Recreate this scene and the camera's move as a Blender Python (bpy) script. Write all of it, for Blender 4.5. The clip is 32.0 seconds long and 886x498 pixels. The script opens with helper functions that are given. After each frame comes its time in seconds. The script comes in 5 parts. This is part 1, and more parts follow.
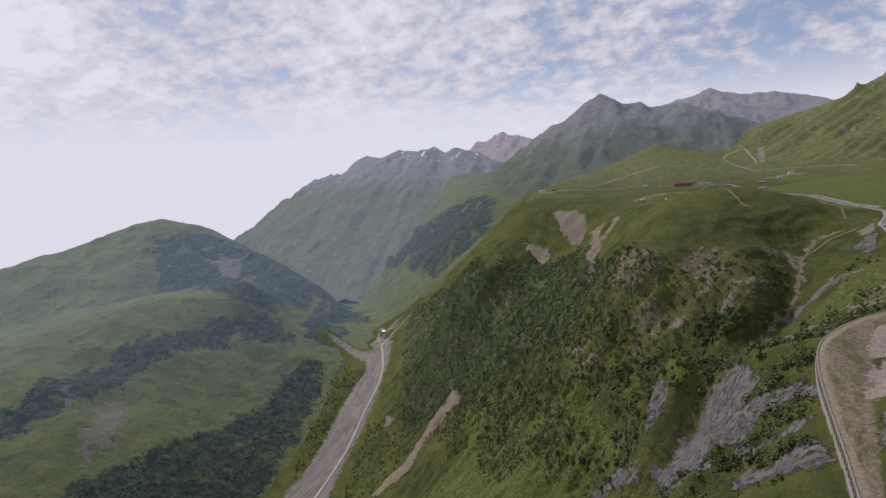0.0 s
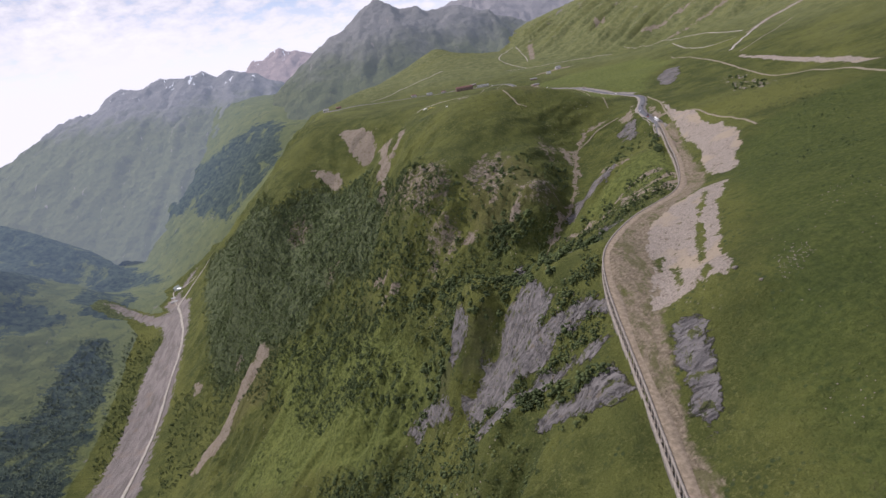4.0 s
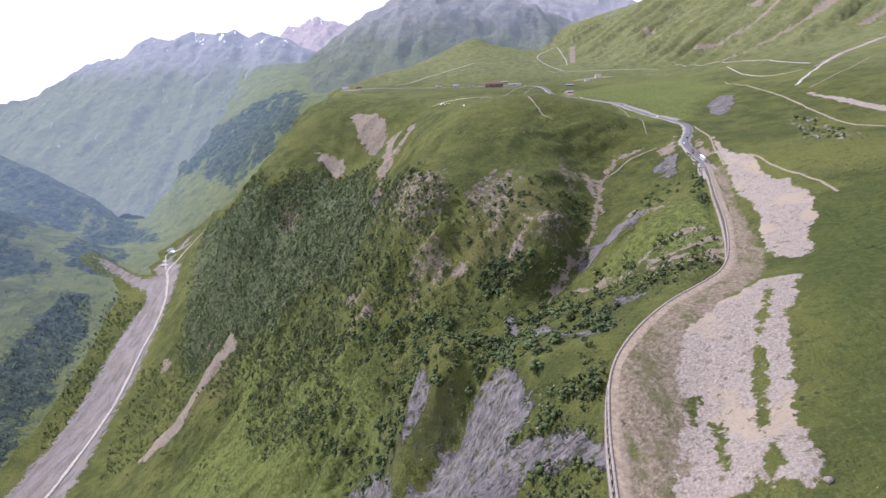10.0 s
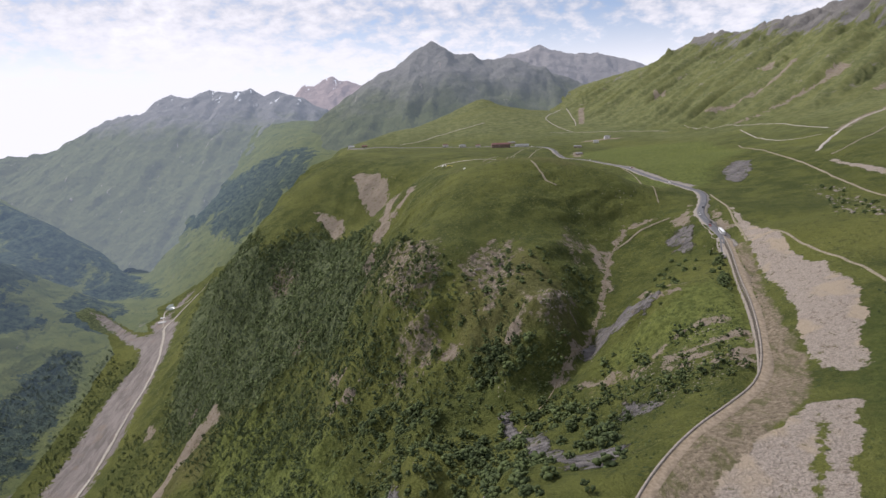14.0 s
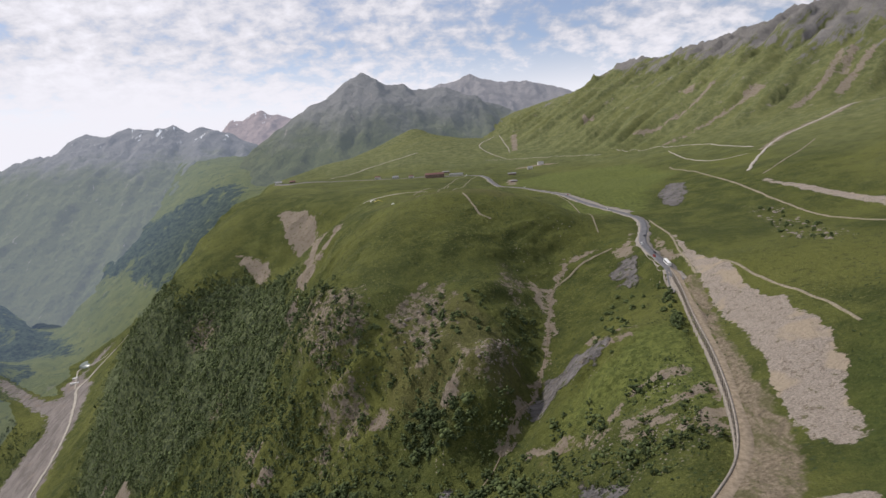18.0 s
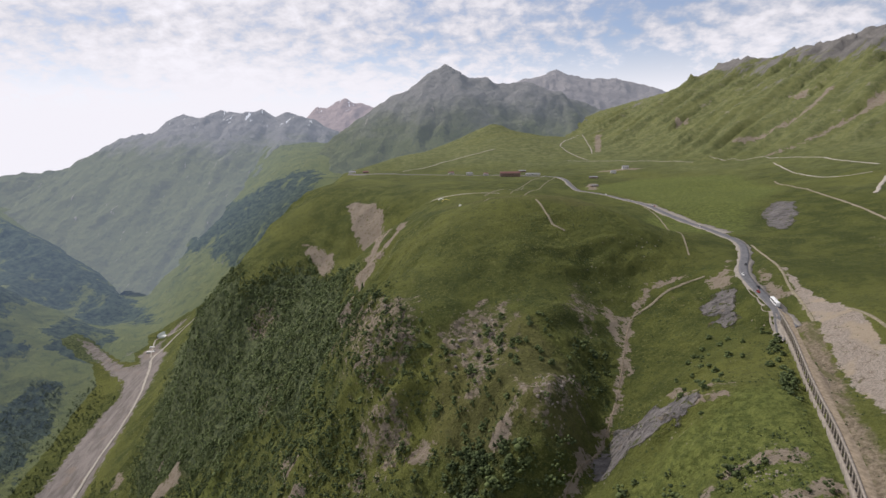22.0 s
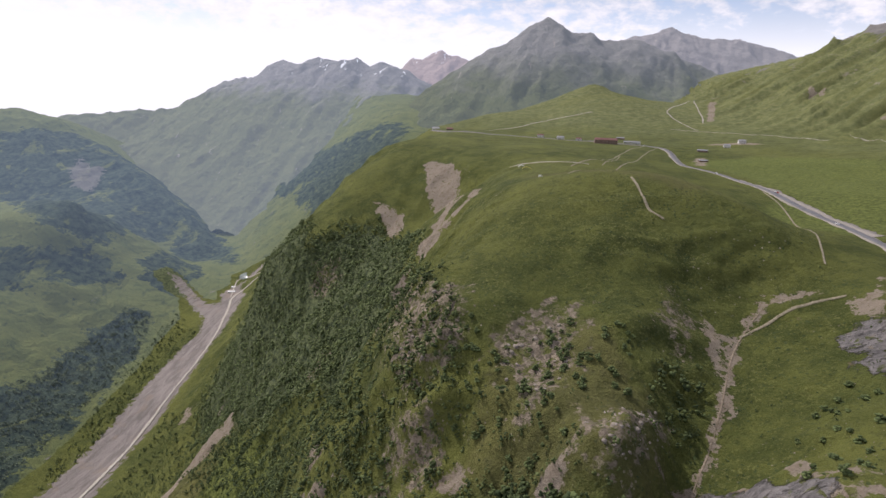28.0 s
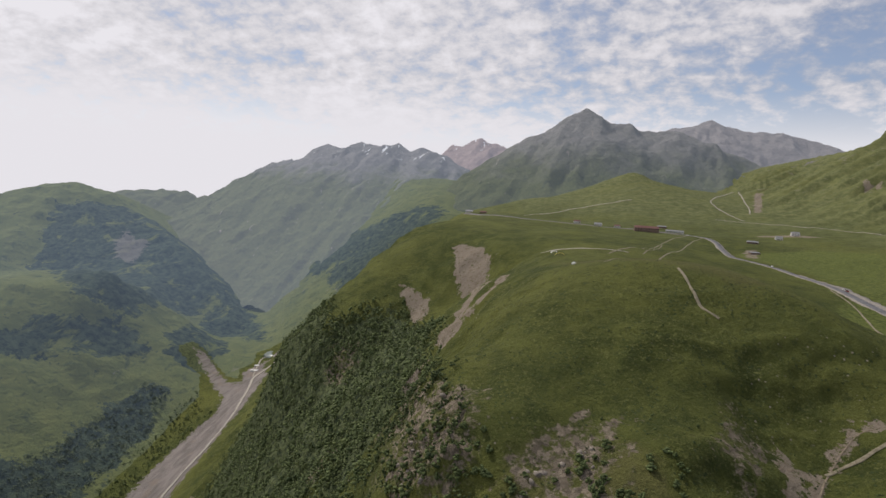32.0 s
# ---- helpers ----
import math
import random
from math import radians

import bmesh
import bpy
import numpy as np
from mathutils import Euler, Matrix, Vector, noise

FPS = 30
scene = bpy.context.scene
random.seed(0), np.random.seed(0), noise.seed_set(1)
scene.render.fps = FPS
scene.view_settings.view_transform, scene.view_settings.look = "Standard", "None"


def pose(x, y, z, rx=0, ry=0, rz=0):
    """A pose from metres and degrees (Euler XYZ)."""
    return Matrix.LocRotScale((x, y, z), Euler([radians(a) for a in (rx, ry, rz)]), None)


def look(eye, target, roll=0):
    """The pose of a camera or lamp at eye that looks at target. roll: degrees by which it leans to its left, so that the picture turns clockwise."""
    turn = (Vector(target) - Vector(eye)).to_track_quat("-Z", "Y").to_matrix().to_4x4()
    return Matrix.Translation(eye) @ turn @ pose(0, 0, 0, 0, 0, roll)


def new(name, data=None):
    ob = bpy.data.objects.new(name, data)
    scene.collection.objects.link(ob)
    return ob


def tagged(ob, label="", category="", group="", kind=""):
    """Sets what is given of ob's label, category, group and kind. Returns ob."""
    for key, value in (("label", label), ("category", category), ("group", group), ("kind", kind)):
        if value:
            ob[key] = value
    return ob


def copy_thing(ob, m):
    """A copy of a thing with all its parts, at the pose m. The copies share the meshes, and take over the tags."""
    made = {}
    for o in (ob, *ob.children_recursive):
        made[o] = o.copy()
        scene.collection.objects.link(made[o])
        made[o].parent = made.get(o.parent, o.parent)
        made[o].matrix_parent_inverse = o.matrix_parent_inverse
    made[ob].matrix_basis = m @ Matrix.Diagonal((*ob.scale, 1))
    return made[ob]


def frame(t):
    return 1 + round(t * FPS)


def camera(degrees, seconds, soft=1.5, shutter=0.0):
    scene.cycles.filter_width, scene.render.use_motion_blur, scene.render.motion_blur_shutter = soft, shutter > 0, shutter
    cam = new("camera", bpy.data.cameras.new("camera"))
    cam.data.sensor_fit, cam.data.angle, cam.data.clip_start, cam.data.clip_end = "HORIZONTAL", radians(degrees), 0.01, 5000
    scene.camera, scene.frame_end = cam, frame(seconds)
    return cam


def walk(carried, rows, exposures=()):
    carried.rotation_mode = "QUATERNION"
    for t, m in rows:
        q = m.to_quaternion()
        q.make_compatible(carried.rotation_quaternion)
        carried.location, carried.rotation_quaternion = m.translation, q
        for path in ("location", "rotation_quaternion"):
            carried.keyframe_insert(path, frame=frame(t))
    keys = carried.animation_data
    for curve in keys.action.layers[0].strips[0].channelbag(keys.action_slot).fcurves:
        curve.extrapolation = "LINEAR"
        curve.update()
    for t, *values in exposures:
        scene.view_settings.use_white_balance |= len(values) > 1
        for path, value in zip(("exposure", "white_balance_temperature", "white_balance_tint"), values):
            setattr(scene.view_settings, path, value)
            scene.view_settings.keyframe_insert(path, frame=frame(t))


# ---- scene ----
LIGHT = [  # the camera evens out its exposure on the way: seconds, stops, kelvin, tint
    (0.0, -0.20, 6150, 20), (1.0, -0.25, 6200, 20), (2.0, -0.20, 6200, 21), (3.5, 0.10, 6150, 22), (5.5, 0.50, 5950, 24), (7.0, 0.63, 5850, 25), (8.0, 0.62, 5800, 25), (9.0, 0.92, 5650, 26), (10.0, 0.90, 5700, 25), (11.0, 0.14, 6150, 19), (13.0, 0.28, 6150, 18), (15.0, 0.15, 6300, 16), (19.0, 0.10, 6350, 15), (23.0, 0.12, 6400, 16), (25.0, 0.14, 6350, 18), (26.0, 0.40, 6200, 20), (29.0, 0.22, 6400, 17), (30.0, 0.10, 6450, 14), (32.0, -0.10, 6500, 14),
]
cam = camera(76.2, 32.0)
PATH = [
    (0.0, pose(-79.64, -324.36, 555.78, 82.36, 4.38, 18.81)),
    (0.5, pose(-77.33, -313.42, 555.55, 78.17, 1.86, 20.70)),
    (1.0, pose(-75.02, -302.49, 555.29, 76.25, 6.14, 23.68)),
    (1.5, pose(-72.71, -291.60, 554.95, 75.75, 8.72, 27.67)),
    (2.0, pose(-70.43, -280.74, 554.53, 74.11, 13.69, 27.24)),
    (2.5, pose(-68.15, -269.96, 554.01, 73.09, 10.93, 16.34)),
    (3.0, pose(-65.81, -259.30, 553.43, 71.36, 14.11, 5.14)),
    (3.5, pose(-63.40, -248.79, 552.82, 71.70, 11.24, -1.04)),
    (5.5, pose(-53.29, -207.72, 550.52, 71.68, 6.81, -0.60)),
    (6.0, pose(-50.53, -197.82, 550.25, 70.74, 5.65, 1.22)),
    (6.5, pose(-47.59, -188.21, 550.17, 70.10, -0.65, 8.31)),
    (7.0, pose(-44.69, -178.70, 550.16, 69.70, 7.58, 4.37)),
    (7.5, pose(-41.99, -169.29, 550.19, 71.02, 12.36, -2.15)),
    (8.0, pose(-39.57, -160.22, 550.37, 70.53, 5.21, -2.44)),
    (8.5, pose(-37.33, -151.67, 550.86, 70.25, -0.09, -4.21)),
    (9.0, pose(-35.24, -143.75, 551.71, 69.94, -1.21, -1.26)),
    (9.5, pose(-33.20, -136.31, 552.91, 70.79, 1.56, -0.35)),
    (10.0, pose(-31.17, -129.10, 554.29, 70.98, 2.27, 2.23)),
    (10.5, pose(-29.15, -121.88, 555.62, 76.56, 4.41, 2.05)),
    (11.0, pose(-27.11, -114.71, 556.64, 79.48, 10.36, -2.05)),
    (11.5, pose(-25.08, -107.59, 557.29, 76.90, 8.62, -0.78)),
    (12.0, pose(-23.06, -100.50, 557.59, 74.53, 4.06, 3.04)),
    (12.5, pose(-20.99, -93.39, 557.64, 75.34, 2.04, 0.89)),
    (13.0, pose(-18.95, -86.35, 557.56, 75.71, 5.88, -1.89)),
    (13.5, pose(-17.01, -79.41, 557.49, 75.70, 6.16, -0.66)),
    (14.0, pose(-15.13, -72.52, 557.48, 76.52, 1.80, 3.58)),
    (14.5, pose(-13.26, -65.53, 557.55, 75.30, 4.14, 5.91)),
    (15.0, pose(-11.44, -58.35, 557.68, 81.33, 5.16, 1.92)),
    (15.5, pose(-9.73, -51.05, 557.84, 83.68, 3.13, -5.60)),
    (17.5, pose(-3.50, -21.67, 558.64, 80.93, 3.71, -0.53)),
    (18.0, pose(-2.10, -14.37, 558.95, 79.07, 3.64, -2.70)),
    (18.5, pose(-0.87, -7.19, 559.38, 80.27, 2.08, -2.41)),
    (19.0, pose(0.21, -0.20, 559.88, 80.22, 0.03, 0.11)),
    (19.5, pose(1.21, 6.58, 560.42, 80.62, -2.34, 2.37)),
    (20.0, pose(2.16, 13.13, 561.02, 80.78, -1.64, 1.22)),
    (20.5, pose(3.07, 19.42, 561.65, 80.08, 1.31, -1.02)),
    (21.0, pose(3.98, 25.42, 562.28, 80.33, 1.97, 0.80)),
    (21.5, pose(4.92, 31.21, 562.86, 79.79, 2.94, 3.72)),
    (22.0, pose(5.92, 36.93, 563.38, 78.76, 0.87, 5.33)),
    (22.5, pose(6.94, 42.71, 563.78, 78.28, 3.40, 6.22)),
    (23.0, pose(7.93, 48.67, 564.08, 78.51, 4.62, 6.85)),
    (23.5, pose(8.79, 54.84, 564.26, 77.87, 2.55, 10.13)),
    (24.0, pose(9.49, 61.23, 564.37, 75.83, 0.73, 7.99)),
    (24.5, pose(10.08, 67.74, 564.45, 78.85, 0.18, 3.59)),
    (25.0, pose(10.60, 74.20, 564.50, 77.85, -7.27, 5.62)),
    (25.5, pose(11.12, 80.61, 564.48, 72.86, -5.82, 14.44)),
    (26.0, pose(11.55, 87.12, 564.32, 74.31, -7.82, 15.18)),
    (26.5, pose(11.81, 93.86, 564.03, 73.60, -6.68, 14.96)),
    (28.5, pose(12.21, 121.68, 562.15, 74.92, -1.39, 14.70)),
    (29.0, pose(12.34, 128.72, 561.58, 76.59, -2.91, 13.40)),
    (29.5, pose(12.47, 135.77, 560.86, 77.66, -1.91, 14.46)),
    (30.0, pose(12.60, 142.81, 560.02, 76.80, -0.85, 13.27)),
    (30.5, pose(12.63, 149.76, 559.07, 79.54, -4.94, 4.25)),
    (31.0, pose(12.46, 156.47, 557.99, 81.92, -4.42, 6.10)),
    (31.5, pose(12.11, 162.98, 556.89, 80.11, -6.39, 11.29)),
    (32.0, pose(11.68, 169.37, 555.78, 82.69, -3.39, 18.90)),
]
walk(cam, PATH, exposures=LIGHT)
# ---- light ----
SUN_ELEVATION, SUN_ROTATION = radians(47), radians(-56)   # the sun stands to the left of the walk
sun = new("sun", bpy.data.lights.new("sun", "SUN"))
sun.data.energy, sun.data.angle, sun.data.color = 2.85, radians(0.9), (1.0, 0.95, 0.86)
sun.matrix_world = look((0, 0, 1500), Vector((0, 0, 1500)) - Vector((math.sin(SUN_ROTATION) * math.cos(SUN_ELEVATION), math.cos(SUN_ROTATION) * math.cos(SUN_ELEVATION), math.sin(SUN_ELEVATION))))

world = bpy.data.worlds.new("sky")
scene.world = world
world.use_nodes = True


def build_sky(nt):
    nt.nodes.clear()
    def node(kind, **inputs):
        n = nt.nodes.new(kind)
        for key, value in inputs.items():
            n.inputs[key].default_value = value
        return n
    link = nt.links.new
    sky = node("ShaderNodeTexSky")
    sky.sky_type, sky.sun_disc = "NISHITA", False
    sky.sun_elevation, sky.sun_rotation = SUN_ELEVATION, SUN_ROTATION
    sky.altitude, sky.dust_density = 2200, 1.6
    clear = node("ShaderNodeVectorMath"); clear.operation = "SCALE"
    clear.inputs["Scale"].default_value = 0.105
    link(sky.outputs[0], clear.inputs[0])
    # a sheet of broken cloud, seen in perspective towards the horizon
    coord = node("ShaderNodeTexCoord")
    split = node("ShaderNodeSeparateXYZ"); link(coord.outputs["Generated"], split.inputs[0])
    low = node("ShaderNodeMath"); low.operation = "ADD"; low.inputs[1].default_value = 0.42; link(split.outputs[2], low.inputs[0])
    px = node("ShaderNodeMath"); px.operation = "DIVIDE"; link(split.outputs[0], px.inputs[0]); link(low.outputs[0], px.inputs[1])
    py = node("ShaderNodeMath"); py.operation = "DIVIDE"; link(split.outputs[1], py.inputs[0]); link(low.outputs[0], py.inputs[1])
    sheet = node("ShaderNodeCombineXYZ"); link(px.outputs[0], sheet.inputs[0]); link(py.outputs[0], sheet.inputs[1])
    big = node("ShaderNodeTexNoise", Scale=2.0, Detail=5.0, Roughness=0.55, Distortion=0.35); link(sheet.outputs[0], big.inputs["Vector"])
    puffs = node("ShaderNodeTexNoise", Scale=16.0, Detail=5.0, Roughness=0.6, Distortion=0.15); link(sheet.outputs[0], puffs.inputs["Vector"])
    both = node("ShaderNodeMath"); both.operation = "MULTIPLY_ADD"; both.inputs[1].default_value = 0.80
    link(puffs.outputs[0], both.inputs[0]); link(big.outputs[0], both.inputs[2])
    west = node("ShaderNodeMath"); west.operation = "MULTIPLY_ADD"; west.inputs[1].default_value = -0.19   # the cover is closer to the west
    link(split.outputs[0], west.inputs[0]); link(both.outputs[0], west.inputs[2])
    cover = node("ShaderNodeMapRange"); cover.interpolation_type = "SMOOTHSTEP"
    cover.inputs["From Min"].default_value, cover.inputs["From Max"].default_value = 0.69, 1.04
    link(west.outputs[0], cover.inputs["Value"])
    # towards the horizon the sheet closes into even white haze
    calm = node("ShaderNodeMapRange"); calm.inputs["From Min"].default_value, calm.inputs["From Max"].default_value = 0.07, 0.16
    link(split.outputs[2], calm.inputs["Value"])
    haze = node("ShaderNodeMapRange"); haze.interpolation_type = "SMOOTHSTEP"
    haze.inputs["From Min"].default_value, haze.inputs["From Max"].default_value = 0.22, 0.03
    link(split.outputs[2], haze.inputs["Value"])
    thin = node("ShaderNodeMapRange"); thin.inputs["To Min"].default_value = 0.24; link(cover.outputs[0], thin.inputs["Value"])   # thin veil between the clouds
    veil = node("ShaderNodeMath"); veil.operation = "MAXIMUM"; link(thin.outputs[0], veil.inputs[0]); link(haze.outputs[0], veil.inputs[1])
    tone = node("ShaderNodeMapRange"); tone.inputs["To Min"].default_value, tone.inputs["To Max"].default_value = 0.53, 0.86
    tone.inputs["From Min"].default_value, tone.inputs["From Max"].default_value = 0.80, 1.18
    link(west.outputs[0], tone.inputs["Value"])
    even = node("ShaderNodeMix"); even.data_type = "FLOAT"; even.inputs["A"].default_value = 0.83
    link(calm.outputs[0], even.inputs["Factor"]); link(tone.outputs[0], even.inputs["B"])
    tone = even
    white = node("ShaderNodeCombineColor")
    blue = node("ShaderNodeMath"); blue.operation = "MULTIPLY"; blue.inputs[1].default_value = 1.03; link(tone.outputs[0], blue.inputs[0])
    link(tone.outputs[0], white.inputs[0]); link(tone.outputs[0], white.inputs[1]); link(blue.outputs[0], white.inputs[2])
    mix = node("ShaderNodeMix"); mix.data_type = "RGBA"
    link(veil.outputs[0], mix.inputs["Factor"]); link(clear.outputs[0], mix.inputs["A"]); link(white.outputs[0], mix.inputs["B"])
    back = node("ShaderNodeBackground", Strength=1.0); link(mix.outputs["Result"], back.inputs[0])
    out = node("ShaderNodeOutputWorld"); link(back.outputs[0], out.inputs[0])


build_sky(world.node_tree)

# ---- materials ----
class Nodes:
    """A short way to write node trees."""
    def __init__(self, name):
        self.material = bpy.data.materials.new(name)
        self.material.use_nodes = True
        self.tree = self.material.node_tree
        self.tree.nodes.clear()
        self.out = self.tree.nodes.new("ShaderNodeOutputMaterial")
        self.place = self.tree.nodes.new("ShaderNodeTexCoord").outputs["Object"]

    def put(self, socket, value):
        if isinstance(value, bpy.types.NodeSocket):
            self.tree.links.new(value, socket)
        elif isinstance(value, tuple) and len(value) == 3 and socket.type == "RGBA":
            socket.default_value = (*value, 1)
        else:
            socket.default_value = value

    def math(self, op, a, b=0.0, c=0.0):
        n = self.tree.nodes.new("ShaderNodeMath")
        n.operation = op
        for s, v in zip(n.inputs, (a, b, c)):
            self.put(s, v)
        return n.outputs[0]

    def noise(self, size, detail=4.0, rough=0.55, distort=0.0, at=None):
        n = self.tree.nodes.new("ShaderNodeTexNoise")
        self.put(n.inputs["Vector"], at or self.place)
        n.inputs["Scale"].default_value, n.inputs["Detail"].default_value = 1.0 / size, detail
        n.inputs["Roughness"].default_value, n.inputs["Distortion"].default_value = rough, distort
        return n.outputs[0]

    def cells(self, size, feature="F1", out="Distance"):
        n = self.tree.nodes.new("ShaderNodeTexVoronoi")
        n.feature = feature
        self.put(n.inputs["Vector"], self.place)
        n.inputs["Scale"].default_value = 1.0 / size
        return n.outputs[out]

    def stretch(self, x, y, z, turn=0.0):
        n = self.tree.nodes.new("ShaderNodeMapping")
        self.put(n.inputs["Vector"], self.place)
        n.inputs["Scale"].default_value = (x, y, z)
        n.inputs["Rotation"].default_value = (0, 0, radians(turn))
        return n.outputs[0]

    def step(self, value, lo, hi, a=0.0, b=1.0):
        n = self.tree.nodes.new("ShaderNodeMapRange")
        n.interpolation_type = "SMOOTHSTEP"
        for s, v in zip(n.inputs, (value, lo, hi, a, b)):
            self.put(s, v)
        return n.outputs[0]

    def mix(self, f, a, b):
        n = self.tree.nodes.new("ShaderNodeMix")
        n.data_type = "RGBA"
        self.put(n.inputs["Factor"], f), self.put(n.inputs["A"], a), self.put(n.inputs["B"], b)
        return n.outputs["Result"]

    def value(self, name):
        n = self.tree.nodes.new("ShaderNodeAttribute")
        n.attribute_name = name
        return n.outputs["Fac"]

    def bump(self, level, strength, distance):
        n = self.tree.nodes.new("ShaderNodeBump")
        self.put(n.inputs["Height"], level)
        n.inputs["Strength"].default_value, n.inputs["Distance"].default_value = strength, distance
        return n.outputs[0]

    def surface(self, color, roughness=0.9, normal=None, metallic=0.0, specular=0.25, glow=None, glow_strength=0.0):
        n = self.tree.nodes.new("ShaderNodeBsdfPrincipled")
        self.put(n.inputs["Base Color"], color), self.put(n.inputs["Roughness"], roughness)
        n.inputs["Metallic"].default_value, n.inputs["Specular IOR Level"].default_value = metallic, specular
        if normal is not None:
            self.put(n.inputs["Normal"], normal)
        if glow is not None:
            self.put(n.inputs["Emission Color"], glow)
            n.inputs["Emission Strength"].default_value = glow_strength
        self.tree.links.new(n.outputs[0], self.out.inputs[0])
        return self.material


COVERS = ("meadow", "deep", "scree", "shale", "soil", "cut", "wood", "rock", "bed", "dry", "stones")


def ground_material():
    n = Nodes("mountain_ground")
    ragged = n.math("SUBTRACT", n.noise(14, 6, 0.65), 0.5)
    fine = n.math("SUBTRACT", n.noise(2.6, 4, 0.6), 0.5)
    edge = n.math("ADD", n.math("MULTIPLY", ragged, 34.0), n.math("MULTIPLY", fine, 11.0))

    def cover(name, soft=1.2, wild=1.0, wider=0.0):
        return n.step(n.math("MULTIPLY_ADD", edge, wild, n.math("ADD", n.value(name), wider)), -soft, soft)

    # pasture: short grass, patches of herbs, drier and yellower swells
    tuft = n.noise(1.3, 3, 0.7)
    patch = n.noise(22, 5, 0.6)
    swell = n.noise(130, 4, 0.55)
    grass = n.mix(n.step(patch, 0.35, 0.68), (0.054, 0.067, 0.018), (0.114, 0.126, 0.033))
    grass = n.mix(n.step(swell, 0.42, 0.68), grass, (0.138, 0.146, 0.038))
    grass = n.mix(n.math("MULTIPLY", n.step(n.noise(7, 5, 0.65), 0.50, 0.72), 0.65), grass, (0.036, 0.048, 0.019))
    grass = n.mix(n.math("MULTIPLY", n.step(tuft, 0.45, 0.75), 0.45), grass, (0.166, 0.172, 0.054))
    grass = n.mix(n.math("MULTIPLY", n.step(n.cells(3.4), 0.34, 0.16), n.step(n.noise(30, 4, 0.6), 0.46, 0.60)), grass, n.mix(n.noise(0.8, 3), (0.034, 0.050, 0.022), (0.070, 0.092, 0.036)))
    grass = n.mix(n.math("MULTIPLY", n.step(n.noise(2.6, 5, 0.7), 0.52, 0.66), n.step(n.noise(55, 4, 0.6), 0.40, 0.62, 0.15, 0.75)), grass, (0.184, 0.188, 0.064))
    grass = n.mix(n.math("MULTIPLY", n.step(n.noise(0.55, 4, 0.75), 0.46, 0.62), 0.45), grass, (0.040, 0.055, 0.018))
    grass = n.mix(n.math("MULTIPLY", n.step(n.noise(75, 5, 0.62), 0.48, 0.70), 0.35), grass, (0.046, 0.062, 0.020))
    spot = n.tree.nodes.new("ShaderNodeSeparateXYZ")
    n.tree.links.new(n.place, spot.inputs[0])
    # high turf made paler with distance too, haze put into its colour
    haze_pale = n.math("MULTIPLY_ADD", spot.outputs[1], 0.06, spot.outputs[2])
    haze_pale = n.step(n.math("MULTIPLY_ADD", n.math("SUBTRACT", n.noise(120, 5, 0.6), 0.5), 110.0, haze_pale), 520.0, 630.0)
    turf = n.mix(n.step(n.noise(16, 6, 0.7), 0.36, 0.66), (0.104, 0.120, 0.054), (0.215, 0.225, 0.104))
    grass = n.mix(n.math("MULTIPLY", haze_pale, 0.72), grass, turf)
    bare = n.math("MULTIPLY", n.step(n.noise(9, 6, 0.7, 0.6), 0.64, 0.72), n.step(n.noise(90, 3), 0.47, 0.62))
    grass = n.mix(bare, grass, (0.17, 0.135, 0.085))
    # broken rock and stones on the steepest ground
    geo = n.tree.nodes.new("ShaderNodeNewGeometry")
    up = n.tree.nodes.new("ShaderNodeSeparateXYZ")
    n.tree.links.new(geo.outputs["Normal"], up.inputs[0])
    crag = n.mix(n.noise(3.5, 6, 0.7), (0.07, 0.062, 0.052), (0.24, 0.205, 0.165))
    steep = n.step(n.math("MULTIPLY_ADD", n.math("SUBTRACT", n.noise(16, 6, 0.7), 0.5), 0.75, up.outputs[2]), 0.40, 0.30)
    color = n.mix(n.math("MULTIPLY", steep, 0.15), grass, crag)
    # single pale stones lying in the turf of the slopes
    speck = n.math("MULTIPLY", n.step(n.cells(4.2), 0.19, 0.12), n.step(n.noise(34, 5, 0.65), 0.50, 0.60))
    speck = n.math("MULTIPLY", speck, n.step(up.outputs[2], 0.90, 0.76))
    color = n.mix(n.math("MULTIPLY", speck, 0.85), color, n.mix(n.noise(0.7, 3), (0.20, 0.172, 0.130), (0.40, 0.355, 0.285)))
    # bare rock along the high crests
    level = n.tree.nodes.new("ShaderNodeSeparateXYZ")
    n.tree.links.new(n.place, level.inputs[0])
    run = n.math("MULTIPLY_ADD", level.outputs[1], -0.83, n.math("MULTIPLY", level.outputs[0], 0.55))
    down = n.math("MULTIPLY_ADD", level.outputs[1], 0.55, n.math("MULTIPLY", level.outputs[0], 0.83))
    fall = n.tree.nodes.new("ShaderNodeCombineXYZ")
    n.put(fall.inputs[0], run), n.put(fall.inputs[1], n.math("MULTIPLY", down, 0.16)), n.put(fall.inputs[2], n.math("MULTIPLY", level.outputs[2], 0.10))
    ribs = n.noise(34, 7, 0.72, 0.5, fall.outputs[0])
    broad = n.noise(170, 3, 0.5)
    crest = n.math("MULTIPLY_ADD", n.math("SUBTRACT", broad, 0.5), 260.0, n.math("MULTIPLY_ADD", n.math("SUBTRACT", ribs, 0.5), 640.0, level.outputs[2]))
    high = n.step(crest, 742.0, 796.0)
    # lighter and darker herb strips run down the high slopes
    strip = n.math("MULTIPLY", n.step(n.noise(22, 6, 0.7, 0.4, fall.outputs[0]), 0.40, 0.62), n.step(level.outputs[2], 490.0, 560.0))
    color = n.mix(n.math("MULTIPLY", strip, 0.5), color, (0.165, 0.172, 0.060))
